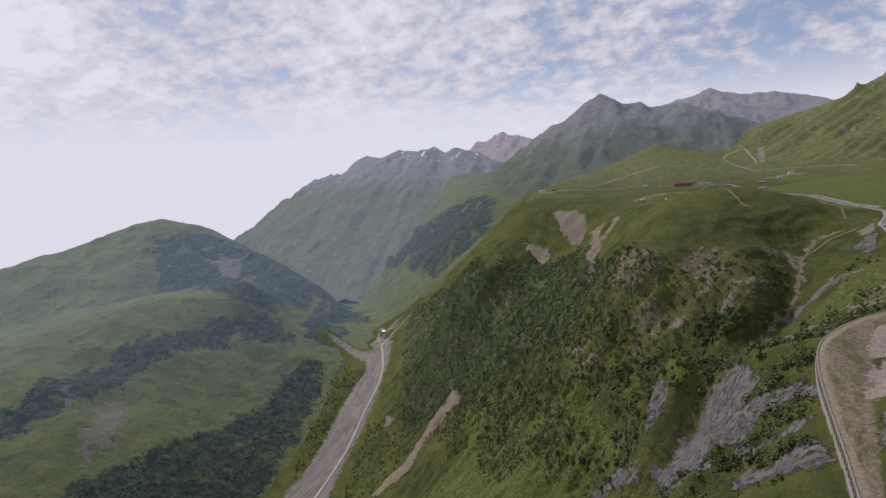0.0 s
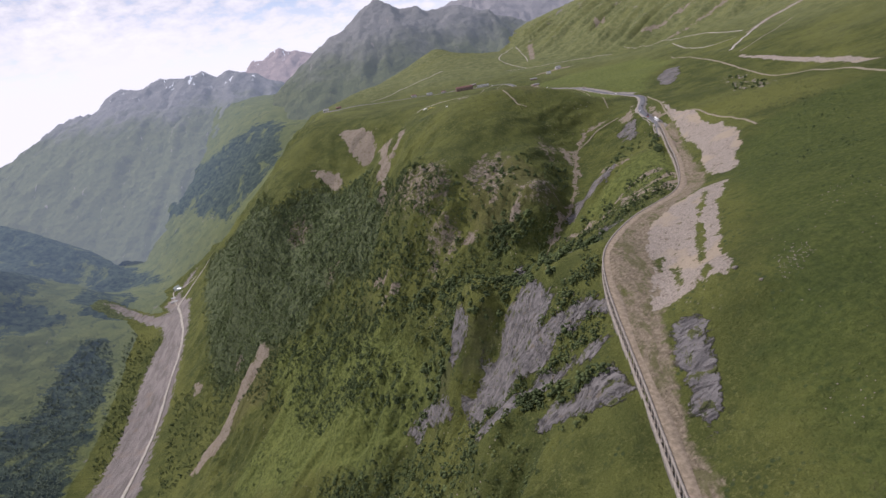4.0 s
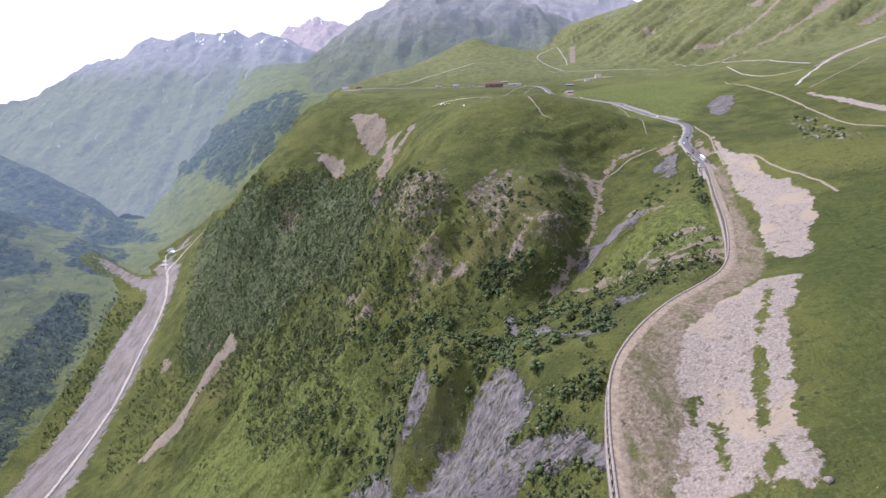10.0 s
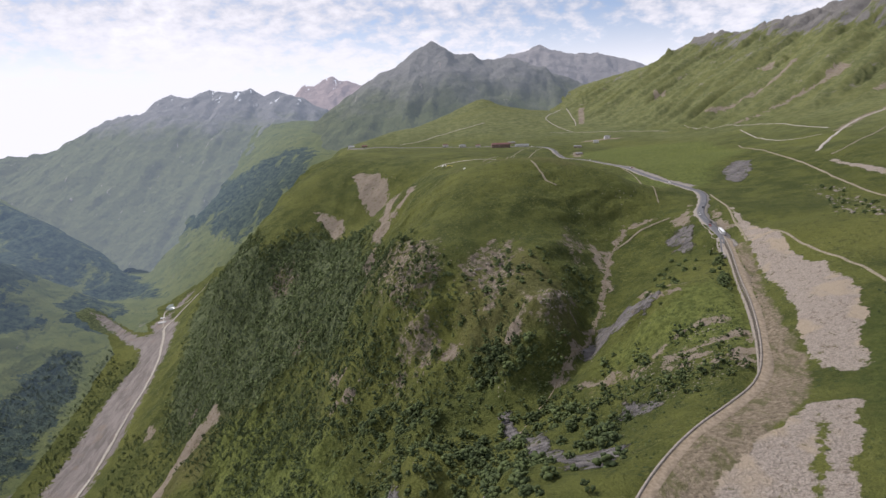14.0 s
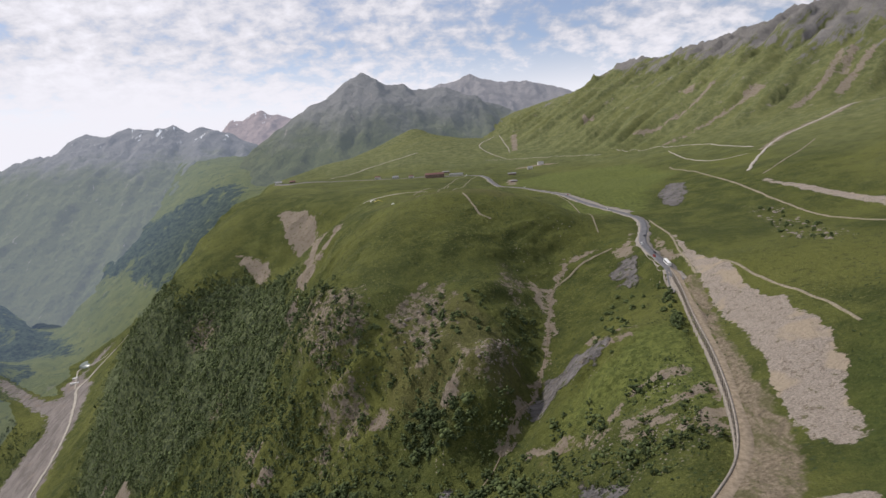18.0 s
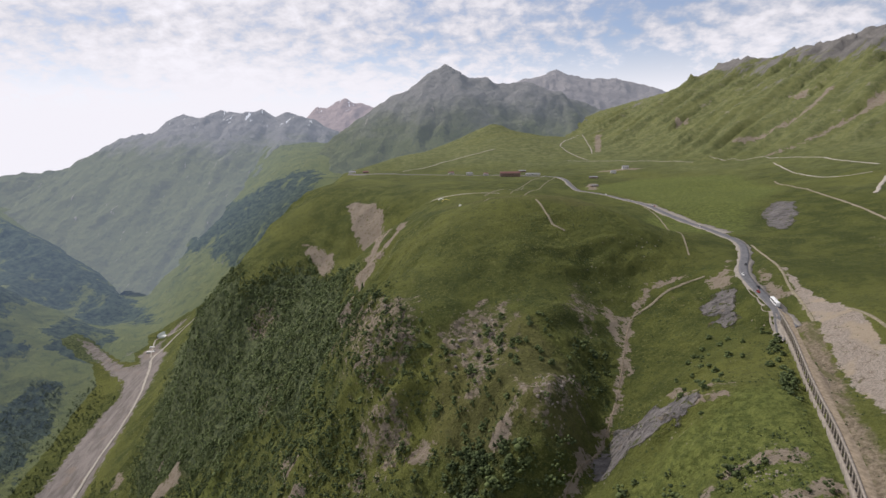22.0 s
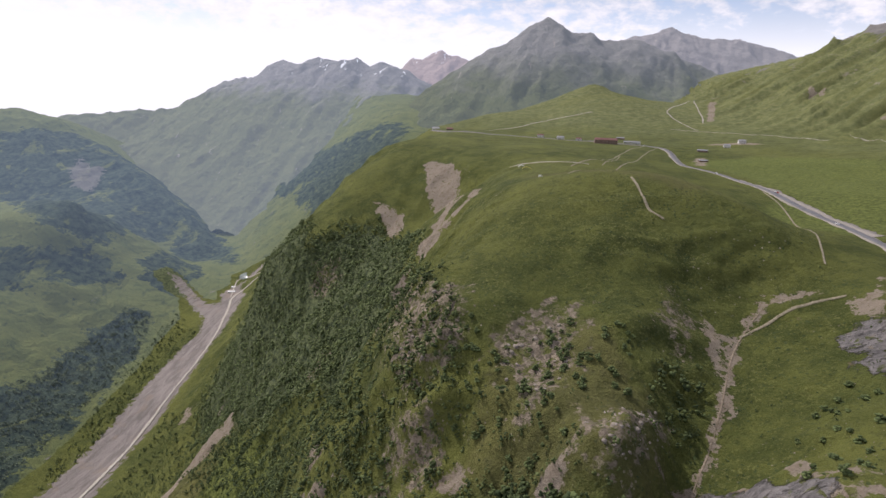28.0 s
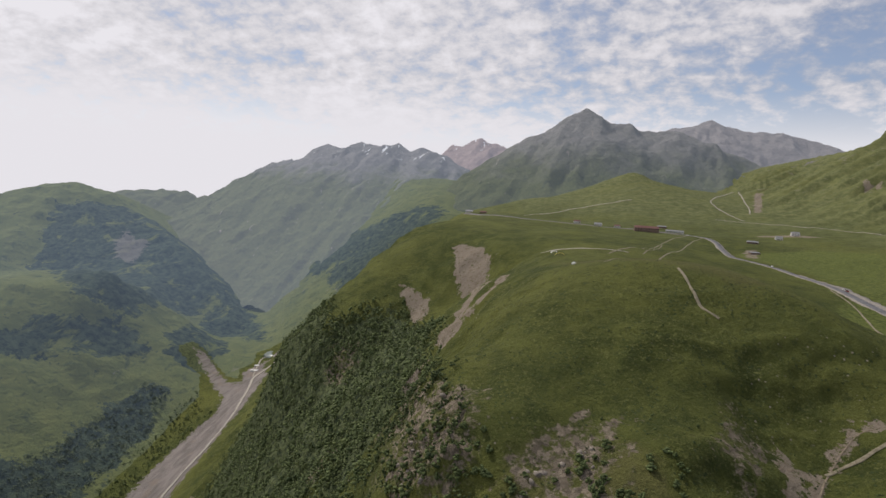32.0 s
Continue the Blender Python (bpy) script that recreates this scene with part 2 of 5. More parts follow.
    color = n.mix(high, color, n.mix(n.noise(14, 6, 0.72, 0.5, n.stretch(1.0, 1.0, 0.3)), (0.085, 0.083, 0.080), (0.30, 0.285, 0.265)))
    scar = n.math("MULTIPLY", n.step(n.noise(20, 6, 0.75, 0.6, n.stretch(0.32, 1.0, 0.4, 30)), 0.60, 0.66), n.step(level.outputs[2], 520.0, 600.0))
    color = n.mix(n.math("MULTIPLY", scar, 0.75), color, n.mix(n.noise(5, 5, 0.7), (0.16, 0.14, 0.115), (0.32, 0.29, 0.24)))
    # woodland floor
    color = n.mix(cover("wood", 6.0, 3.0), color, n.mix(n.step(n.noise(6, 6, 0.7), 0.35, 0.65), (0.040, 0.055, 0.030), (0.135, 0.158, 0.072)))
    # lusher, brighter meadow on the lower slopes
    lush = n.mix(n.step(n.noise(4, 6, 0.7), 0.38, 0.64), (0.074, 0.098, 0.026), (0.190, 0.215, 0.060))
    color = n.mix(n.math("MULTIPLY", cover("meadow", 14.0, 1.4), 0.7), color, lush)
    # thick green hay on the broad pasture
    hay = n.mix(n.step(n.noise(3, 6, 0.7), 0.36, 0.66), (0.042, 0.062, 0.017), (0.092, 0.118, 0.030))
    color = n.mix(n.math("MULTIPLY", cover("deep", 14.0, 1.2), 0.66), color, hay)
    # parched grass
    color = n.mix(n.math("MULTIPLY", cover("dry", 8.0), 0.35), color, n.mix(n.noise(5, 5, 0.65), (0.075, 0.070, 0.025), (0.20, 0.165, 0.085)))
    # rock with grass between
    blocks = n.cells(2.4, "F1", "Color")
    bw = n.tree.nodes.new("ShaderNodeRGBToBW")
    n.tree.links.new(blocks, bw.inputs[0])
    rock = n.mix(bw.outputs[0], (0.105, 0.088, 0.066), (0.31, 0.258, 0.196))
    rock = n.mix(n.math("MULTIPLY", n.step(n.noise(6, 5, 0.7), 0.47, 0.57), 0.95), rock, grass)
    color = n.mix(cover("rock", 4.0, 2.4), color, rock)
    stones = n.math("MULTIPLY", cover("stones", 6.0), n.step(n.cells(2.2), 0.36, 0.22))
    color = n.mix(n.math("MULTIPLY", stones, n.step(n.noise(8, 3), 0.46, 0.60)), color, n.mix(bw.outputs[0], (0.17, 0.145, 0.12), (0.36, 0.32, 0.27)))
    # bare slides
    scree = n.mix(n.noise(1.2, 6, 0.75), (0.160, 0.134, 0.104), (0.350, 0.296, 0.228))
    scree = n.mix(n.math("MULTIPLY", n.step(n.noise(10, 4, 0.6), 0.48, 0.65), 0.6), scree, (0.20, 0.155, 0.115))
    scree = n.mix(n.math("MULTIPLY", n.step(n.noise(5, 6, 0.72, 0.6), 0.57, 0.63), 0.85), scree, grass)
    color = n.mix(cover("scree", 0.8, 0.95), color, scree)
    streak = n.noise(4.5, 6, 0.68, 0.5, n.stretch(0.3, 1.0, 0.5, -20))
    shale = n.mix(n.step(streak, 0.3, 0.7), (0.112, 0.106, 0.104), (0.262, 0.244, 0.232))
    shale = n.mix(n.math("MULTIPLY", n.step(n.noise(6, 5, 0.65), 0.58, 0.66), 0.8), shale, (0.20, 0.17, 0.13))
    shale = n.mix(n.math("MULTIPLY", n.step(n.noise(7, 5, 0.7, 0.5), 0.56, 0.62), 0.9), shale, grass)
    rills = n.step(n.noise(3.2, 6, 0.72, 0.8, n.stretch(0.25, 1.0, 0.5, -24)), 0.36, 0.46, 0.55, 1.0)
    shale = n.mix(rills, (0.070, 0.066, 0.064), shale)
    bare_shale = cover("shale", 0.8, 0.7, 2.2)
    color = n.mix(bare_shale, color, shale)
    rut = n.noise(2.0, 5, 0.65, 0.3)
    soil = n.mix(n.step(rut, 0.3, 0.7), (0.150, 0.122, 0.084), (0.320, 0.266, 0.192))
    soil = n.mix(n.math("MULTIPLY", n.step(n.noise(7, 6, 0.72, 0.4, n.stretch(1.0, 0.35, 1.0, -28)), 0.47, 0.60), 0.72), soil, (0.108, 0.110, 0.042))
    soil = n.mix(n.math("MULTIPLY", n.step(n.noise(1.4, 5, 0.75), 0.56, 0.66), 0.7), soil, (0.075, 0.060, 0.040))
    color = n.mix(cover("soil", 1.5, 0.45), color, soil)
    clod = n.noise(0.9, 5, 0.75)
    cut = n.mix(n.step(clod, 0.3, 0.7), (0.235, 0.200, 0.164), (0.450, 0.392, 0.330))
    cut = n.mix(n.math("MULTIPLY", n.step(n.noise(3.0, 5, 0.72), 0.56, 0.62), 0.6), cut, (0.15, 0.120, 0.085))
    cut = n.mix(n.step(n.noise(26, 2), 0.52, 0.62), cut, n.mix(clod, (0.29, 0.235, 0.170), (0.50, 0.420, 0.315)))
    cut = n.mix(n.math("MULTIPLY", n.step(n.noise(6, 6, 0.74, 0.7), 0.60, 0.65), 0.8), cut, n.mix(0.5, grass, (0.15, 0.130, 0.075)))
    color = n.mix(cover("cut", 0.5, 0.42), color, cut)
    # gravel of the river bed
    bar = n.noise(16, 7, 0.7, 0.8, n.stretch(1.0, 0.2, 1.0, 8))
    gravel = n.mix(n.step(bar, 0.35, 0.65), (0.172, 0.153, 0.140), (0.278, 0.248, 0.228))
    gravel = n.mix(n.math("MULTIPLY", n.step(n.noise(40, 3), 0.56, 0.68), 0.5), gravel, (0.26, 0.21, 0.165))
    color = n.mix(cover("bed", 2.0, 1.7), color, gravel)
    relief = n.math("ADD", n.math("MULTIPLY", n.noise(5, 6, 0.7), 1.0), n.math("MULTIPLY", n.noise(1.1, 4, 0.7), 0.35))
    relief = n.math("ADD", relief, n.math("MULTIPLY", bare_shale, n.math("MULTIPLY", rills, 0.9)))
    return n.surface(color, 0.95, n.bump(relief, 1.0, 3.6), specular=0.1)


def far_material(name, low, high, rock, snow, haze, haze_glow):
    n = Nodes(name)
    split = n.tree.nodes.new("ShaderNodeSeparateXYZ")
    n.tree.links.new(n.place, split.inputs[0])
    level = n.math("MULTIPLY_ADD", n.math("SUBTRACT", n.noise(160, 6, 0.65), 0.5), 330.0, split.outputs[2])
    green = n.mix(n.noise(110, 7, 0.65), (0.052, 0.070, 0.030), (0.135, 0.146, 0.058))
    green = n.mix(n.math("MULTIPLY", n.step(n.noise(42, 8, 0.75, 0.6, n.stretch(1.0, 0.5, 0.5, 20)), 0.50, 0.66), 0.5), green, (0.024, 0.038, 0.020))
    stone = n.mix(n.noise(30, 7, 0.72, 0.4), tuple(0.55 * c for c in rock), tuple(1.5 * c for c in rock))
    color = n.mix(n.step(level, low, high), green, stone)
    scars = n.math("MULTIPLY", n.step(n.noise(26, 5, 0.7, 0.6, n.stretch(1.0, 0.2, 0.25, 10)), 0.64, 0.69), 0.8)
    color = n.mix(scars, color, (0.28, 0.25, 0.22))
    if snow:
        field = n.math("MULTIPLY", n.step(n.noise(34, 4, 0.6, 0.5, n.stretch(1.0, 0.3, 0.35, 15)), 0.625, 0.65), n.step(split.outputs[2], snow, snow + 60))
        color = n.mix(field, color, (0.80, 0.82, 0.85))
    # bluish emission on the rock stands in for the haze of distance
    return n.surface(color, 0.95, n.bump(n.noise(60, 9, 0.68), 1.0, 40.0), specular=0.05, glow=haze, glow_strength=haze_glow)


def hazy_pasture():
    n = Nodes("hazy_pasture")
    split = n.tree.nodes.new("ShaderNodeSeparateXYZ")
    n.tree.links.new(n.place, split.inputs[0])
    grass = n.mix(n.noise(70, 6, 0.62), (0.066, 0.090, 0.030), (0.182, 0.192, 0.058))
    grass = n.mix(n.math("MULTIPLY", n.step(n.noise(38, 8, 0.76, 0.5), 0.52, 0.66), 0.65), grass, (0.036, 0.054, 0.028))
    scars = n.step(n.noise(30, 6, 0.72, 0.5, n.stretch(1.0, 0.35, 0.4, 30)), 0.655, 0.70)
    color = n.mix(n.math("MULTIPLY", scars, 0.7), grass, (0.22, 0.20, 0.18))
    wood = n.step(n.math("MULTIPLY_ADD", n.math("SUBTRACT", n.noise(70, 8, 0.75), 0.5), 300.0, n.value("wood")), -6.0, 6.0)
    wood = n.math("MULTIPLY", wood, n.step(n.noise(85, 7, 0.7, 0.8, n.stretch(1.0, 0.55, 0.5, 25)), 0.37, 0.45, 0.1, 1.0))
    color = n.mix(wood, color, n.mix(n.step(n.noise(22, 8, 0.76), 0.36, 0.64), (0.014, 0.025, 0.018), (0.066, 0.088, 0.050)))
    scree = n.step(n.math("MULTIPLY_ADD", n.math("SUBTRACT", n.noise(22, 7, 0.75, 0.5), 0.5), 150.0, n.value("scree")), -1.5, 1.5)
    color = n.mix(n.math("MULTIPLY", scree, 0.6), color, (0.20, 0.18, 0.165))
    # painted haze: blue emission that grows with distance up the valley
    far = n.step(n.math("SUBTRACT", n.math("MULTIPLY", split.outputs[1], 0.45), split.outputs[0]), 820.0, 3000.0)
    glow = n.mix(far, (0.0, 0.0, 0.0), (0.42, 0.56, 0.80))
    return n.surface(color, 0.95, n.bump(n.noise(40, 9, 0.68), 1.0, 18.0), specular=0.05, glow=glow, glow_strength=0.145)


def plain(name, a, b, size, roughness=0.8, metallic=0.0, bump=0.0, specular=0.3):
    n = Nodes(name)
    f = n.noise(size, 5, 0.65)
    return n.surface(n.mix(n.step(f, 0.3, 0.7), a, b), roughness, n.bump(f, 0.5, bump) if bump else None, metallic, specular)


def leaf_material(name, dark, light):
    n = Nodes(name)
    geo = n.tree.nodes.new("ShaderNodeNewGeometry")
    color = n.mix(geo.outputs["Random Per Island"], dark, light)
    color = n.mix(n.math("MULTIPLY", n.noise(0.7, 3, 0.7), 0.4), color, tuple(0.6 * c for c in dark))
    color = n.mix(n.math("MULTIPLY", n.step(n.noise(26, 4, 0.65), 0.44, 0.60), 0.5), color, tuple(0.78 * c for c in dark))
    return n.surface(color, 0.85, n.bump(n.noise(0.5, 3, 0.7), 0.8, 0.3), specular=0.15)


GROUND = ground_material()
HAZY = hazy_pasture()
# the last two values paint each range's haze as emitted colour and strength
FAR_SUMMIT = far_material("hazed_summit_rock", 520, 830, (0.19, 0.185, 0.178), 0, (0.50, 0.60, 0.70), 0.12)
FAR_BACK = far_material("hazed_back_rock", 480, 760, (0.20, 0.185, 0.18), 0, (0.56, 0.62, 0.72), 0.20)
FAR_SNOW = far_material("hazed_snow_peak_rock", 300, 560, (0.26, 0.20, 0.185), 700, (0.56, 0.60, 0.71), 0.27)
FAR_WEST = far_material("hazed_west_range_rock", 440, 620, (0.17, 0.165, 0.165), 620, (0.53, 0.62, 0.74), 0.22)
ASPHALT = plain("asphalt", (0.10, 0.10, 0.105), (0.16, 0.16, 0.165), 3.0, 0.85)
ROOF_EARTH = plain("roof_earth", (0.15, 0.12, 0.084), (0.27, 0.22, 0.16), 2.0, 0.95)
VERGE = plain("gravel_verge", (0.19, 0.17, 0.145), (0.32, 0.29, 0.25), 1.5, 0.95)
TRACK = plain("earth_track", (0.16, 0.140, 0.092), (0.28, 0.245, 0.172), 2.0, 0.95)
PALE_TRACK = plain("pale_gravel_track", (0.27, 0.246, 0.206), (0.44, 0.405, 0.345), 3.0, 0.95)
CONCRETE = plain("weathered_concrete", (0.185, 0.162, 0.135), (0.31, 0.275, 0.235), 1.6, 0.9, bump=0.1)
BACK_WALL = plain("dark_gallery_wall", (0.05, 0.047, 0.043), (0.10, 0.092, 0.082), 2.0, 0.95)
BARK = plain("bark", (0.05, 0.038, 0.028), (0.10, 0.08, 0.06), 0.5, 0.95)
LEAF = leaf_material("leaves", (0.062, 0.088, 0.037), (0.215, 0.256, 0.104))
LEAF_DARK = leaf_material("dark_leaves", (0.042, 0.060, 0.026), (0.146, 0.184, 0.068))
LEAF_LIGHT = leaf_material("bright_leaves", (0.060, 0.082, 0.032), (0.155, 0.184, 0.066))
# paler and bluer than the near leaves: distance haze mixed into the colour
LEAF_HAZED = leaf_material("hazed_leaves", (0.102, 0.134, 0.104), (0.180, 0.220, 0.165))
STONE = plain("pale_stone", (0.15, 0.128, 0.106), (0.30, 0.262, 0.218), 1.0, 0.9, bump=0.2)
WATER = plain("milky_water", (0.42, 0.44, 0.45), (0.62, 0.64, 0.65), 4.0, 0.35)
POND = plain("grey_green_pond", (0.17, 0.20, 0.18), (0.23, 0.26, 0.235), 9.0, 0.25)
WHITE_PAINT = plain("white_paint", (0.72, 0.72, 0.71), (0.82, 0.82, 0.80), 1.0, 0.4)
DARK_PAINT = plain("dark_paint", (0.03, 0.03, 0.035), (0.06, 0.06, 0.065), 1.0, 0.35)
RED_PAINT = plain("red_paint", (0.30, 0.03, 0.025), (0.36, 0.045, 0.035), 1.0, 0.4)
GLASS = plain("dark_glass", (0.015, 0.018, 0.022), (0.03, 0.035, 0.04), 1.0, 0.12)
RUBBER = plain("rubber", (0.015, 0.015, 0.015), (0.03, 0.03, 0.03), 0.3, 0.9)
RED_ROOF = plain("rusty_red_roof", (0.125, 0.058, 0.048), (0.20, 0.10, 0.085), 3.0, 0.7)
BROWN_WALL = plain("brown_plaster", (0.16, 0.11, 0.085), (0.25, 0.18, 0.14), 2.0, 0.9)
WHITE_WALL = plain("white_plaster", (0.58, 0.56, 0.52), (0.72, 0.70, 0.66), 2.0, 0.9)
GREY_ROOF = plain("grey_sheet_roof", (0.22, 0.22, 0.22), (0.34, 0.34, 0.34), 2.0, 0.5, 0.4)
CLOTH = plain("white_nylon", (0.74, 0.74, 0.72), (0.86, 0.86, 0.84), 0.8, 0.7)
YELLOW_CLOTH = plain("yellow_nylon", (0.62, 0.52, 0.10), (0.74, 0.64, 0.16), 0.8, 0.7)

# ---- the shape of the land: spot heights along ridges, gullies, roads and banks ----
ROAD_LINE = [(150, 1330, 470), (158, 1120, 460), (216, 900, 465), (236, 720, 458), (242, 590, 459), (195, 480, 453), (188, 400, 442), (165, 320, 437), (128, 210, 433), (122, 188, 432)]
GALLERY_LINE = [(124, 190, 432), (64, 130, 432), (39, 100, 431), (24, 75, 429), (17, 45, 425), (13, 15, 420), (10, -10, 416), (6, -50, 409), (-2, -110, 402), (-10, -200, 392)]
DOME = [(19, 635, 501), (80, 632, 500), (136, 580, 480), (157, 560, 460), (71, 577, 483), (-33, 640, 488), (-77, 600, 462), (-110, 590, 430), (-55, 500, 446), (7, 480, 437), (-5, 425, 416), (46, 450, 436), (-58, 435, 420), (-105, 480, 409),
        (-1, 398, 409), (36, 359, 409), (5, 356, 379), (-72, 875, 480), (-10, 760, 483), (30, 715, 486), (101, 757, 470), (90, 705, 480), (-55, 720, 474), (170, 680, 458)]
GULLY = [(124, 525, 436), (112, 500, 420), (100, 443, 405), (90, 410, 396), (60, 365, 372), (41, 325, 356), (-1, 252, 340), (-43, 370, 348), (-60, 300, 310), (-110, 330, 268)]
ROAD_BANK = [(176, 468, 437), (147, 325, 438), (122, 325, 424), (68, 202, 404), (41, 148, 408), (100, 260, 408), (1, 90, 404)]
SPUR = [(-13, 133, 388), (-1, 44, 391), (-60, 197, 361), (-47, 150, 299), (-75, 228, 286), (-106, 256, 262), (-118, 240, 202), (-221, 282, 131), (-207, 521, 248), (-300, 500, 120), (-60, 60, 320), (-140, 100, 190), (-90, -40, 300), (-250, 40, 90), (-160, -200, 220)]
WEST_FACE = [(-122, 734, 436), (-353, 794, 236), (-443, 923, 300), (-279, 1123, 440), (-467, 785, 100), (-584, 1013, 115), (-330, 620, 160), (-300, 690, 230), (-178, 700, 363), (-160, 850, 415), (-198, 1050, 433), (-250, 1020, 376), (-210, 1000, 372), (-441, 1130, 389), (-491, 1050, 314), (-540, 960, 235),
             (-310, 990, 338), (-325, 850, 272), (-560, 1300, 200)]
PLATEAU = [(37, 1400, 470), (140, 1350, 470), (-153, 1600, 462), (-348, 1700, 457), (-397, 1500, 466), (-417, 1250, 440), (-200, 1300, 462), (300, 1150, 468), (420, 1000, 476), (300, 1700, 490), (-484, 1900, 450)]
EAST_RISE = [(53, 75, 431), (45, 40, 427), (31, 10, 422), (18, -55, 412), (127, 130, 447), (95, 70, 444), (62, 0, 443), (162, 180, 447), (187, 230, 455), (214, 368, 463), (245, 400, 465), (140, 80, 456), (110, -60, 454), (376, 560, 478), (370, 470, 472), (396, 700, 486), (330, 330, 482), (300, 150, 482), (260, 0, 485), (230, -150, 480),
             (500, 250, 520), (600, 600, 535), (659, 1500, 521), (700, 1000, 540), (498, 1600, 511), (800, 1050, 575), (500, -300, 530), (300, 800, 472)]
RIVER = [(-3500, 4200, 130), (-2865, 3336, 38), (-2353, 2977, -26), (-1653, 2379, -48), (-1432, 2098, -64), (-1076, 1633, -54), (-918, 1232, -94), (-868, 923, -159), (-804, 573, -165), (-797, 366, -170), (-767, 46, -142), (-781, -442, -155)]
BANKS = [(-587, 885, -15), (-613, 669, -112), (-625, 507, -139), (-550, 210, -91), (-506, -199, -44), (-1009, 827, -147), (-983, 507, -152), (-1137, 1211, -136), (-1394, 1906, -103), (-1130, 962, -116), (-1137, 315, -116), (-913, 1505, -15), (-1121, 1699, -51), (-1061, 1726, -32), (-1013, 1684, -27), (-1043, 1647, -40)]
WEST_SLOPE = [(-1628, 1547, 166), (-1372, 721, -3), (-1787, 1023, 140), (-1560, 1267, 102), (-1581, 530, 81), (-1340, 302, -39), (-1265, -325, -77), (-1098, 550, -103), (-1905, 2107, 63), (-1649, 1851, -13)]
MID_HILLS = [(-2, 2200, 606), (-70, 2240, 572), (80, 2230, 570), (-170, 2000, 518), (361, 2100, 540), (-329, 2000, 497), (200, 2600, 520), (700, 2300, 600), (-1549, 3009, 426), (-1243, 2900, 477), (-876, 2700, 463), (-1309, 2676, 361), (-987, 2600, 403), (-711, 2350, 403), (-1121, 2080, 118), (-882, 2050, 227), (-863, 2200, 307), (-868, 1850, 160),
             (-1677, 2635, 97), (-1609, 2386, -20), (-1595, 2730, 197), (-2119, 3388, 295), (-500, 2500, 380), (-620, 2050, 300),
             (-1668, 2888, 353), (-1324, 2939, 460), (-1035, 3005, 516), (-2119, 3096, 201), (-2093, 3289, 382), (-2385, 3714, 491), (-1710, 3329, 560), (-1452, 2540, 249)]
EDGE = [(-5200, -900, -400), (4500, -800, 700), (4500, 4600, 700), (-4500, 4600, 0), (0, 4600, 300), (-5200, 2000, -400), (4500, 2000, 700), (0, -800, 330), (-2600, -800, -150), (-4400, 1400, -300), (2000, -800, 600), (-3300, 3600, 60), (1500, 3300, 600), (-3300, 3200, 0)]

GALLERY_FRONT = [(196, 425), (188, 396), (165, 320), (148, 262), (128, 206), (112, 176), (90, 154), (64, 130), (39, 100), (24, 75), (17, 45), (13, 15), (10, -10), (6, -50), (-2, -110), (-10, -200), (-16, -280)]

SPOTS = np.array(ROAD_LINE + GALLERY_LINE + DOME + GULLY + ROAD_BANK + SPUR + WEST_FACE + PLATEAU + EAST_RISE + RIVER + BANKS + WEST_SLOPE + MID_HILLS + EDGE, float)


def spline(a, b):
    return np.sqrt(((a[:, None, 0] - b[None, :, 0]) / 100) ** 2 + ((a[:, None, 1] - b[None, :, 1]) / 100) ** 2 + 0.04)


def solve_spots():
    n = len(SPOTS)
    side = np.c_[np.ones(n), SPOTS[:, :2] / 1000]
    m = np.zeros((n + 3, n + 3))
    m[:n, :n] = spline(SPOTS, SPOTS) - 0.02 * np.eye(n)
    m[:n, n:], m[n:, :n] = side, side.T
    return np.linalg.solve(m, np.r_[SPOTS[:, 2], 0, 0, 0])


WEIGHTS = solve_spots()


def along(x, y, line):
    """The distance of points from a line of (x, y, ...), the part of its length reached and the further values there."""
    line = np.array(line, float)
    best = np.full(x.shape, 1e9)
    value = np.zeros(x.shape + (line.shape[1] - 2,))
    side = np.zeros(x.shape)
    for a, b in zip(line[:-1], line[1:]):
        d = b[:2] - a[:2]
        s = np.clip(((x - a[0]) * d[0] + (y - a[1]) * d[1]) / (d @ d), 0, 1)
        r = np.hypot(x - a[0] - s * d[0], y - a[1] - s * d[1])
        near = r < best
        best = np.where(near, r, best)
        side = np.where(near, np.sign(d[0] * (y - a[1]) - d[1] * (x - a[0])), side)
        for k in range(line.shape[1] - 2):
            value[..., k] = np.where(near, a[2 + k] + s * (b[2 + k] - a[2 + k]), value[..., k])
    return best, value, side


def lattice(ix, iy, seed):
    h = (ix * 374761393 + iy * 668265263 + seed * 1442695041) & 0x7FFFFFFF
    h = ((h ^ (h >> 13)) * 1274126177) & 0x7FFFFFFF
    return ((h ^ (h >> 16)) & 0xFFFF) / 65535.0


def rough(x, y, size, seed=0, octaves=5, gain=0.5, ridged=False):
    """Fractal relief between about -1 and 1, for arrays of places."""
    total, weight, reach = np.zeros(np.shape(x)), 1.0, 0.0
    for k in range(octaves):
        u, v = x / size + 17.3 * k, y / size - 9.1 * k
        iu, iv = np.floor(u).astype(np.int64), np.floor(v).astype(np.int64)
        fu, fv = u - iu, v - iv
        fu, fv = fu * fu * (3 - 2 * fu), fv * fv * (3 - 2 * fv)
        n = (lattice(iu, iv, seed + k) * (1 - fu) + lattice(iu + 1, iv, seed + k) * fu) * (1 - fv) + (lattice(iu, iv + 1, seed + k) * (1 - fu) + lattice(iu + 1, iv + 1, seed + k) * fu) * fv
        n = 2 * n - 1
        total += weight * ((1 - 2 * np.abs(n)) if ridged else n)
        reach, weight, size = reach + weight, weight * gain, size / 2.03
    return total / reach


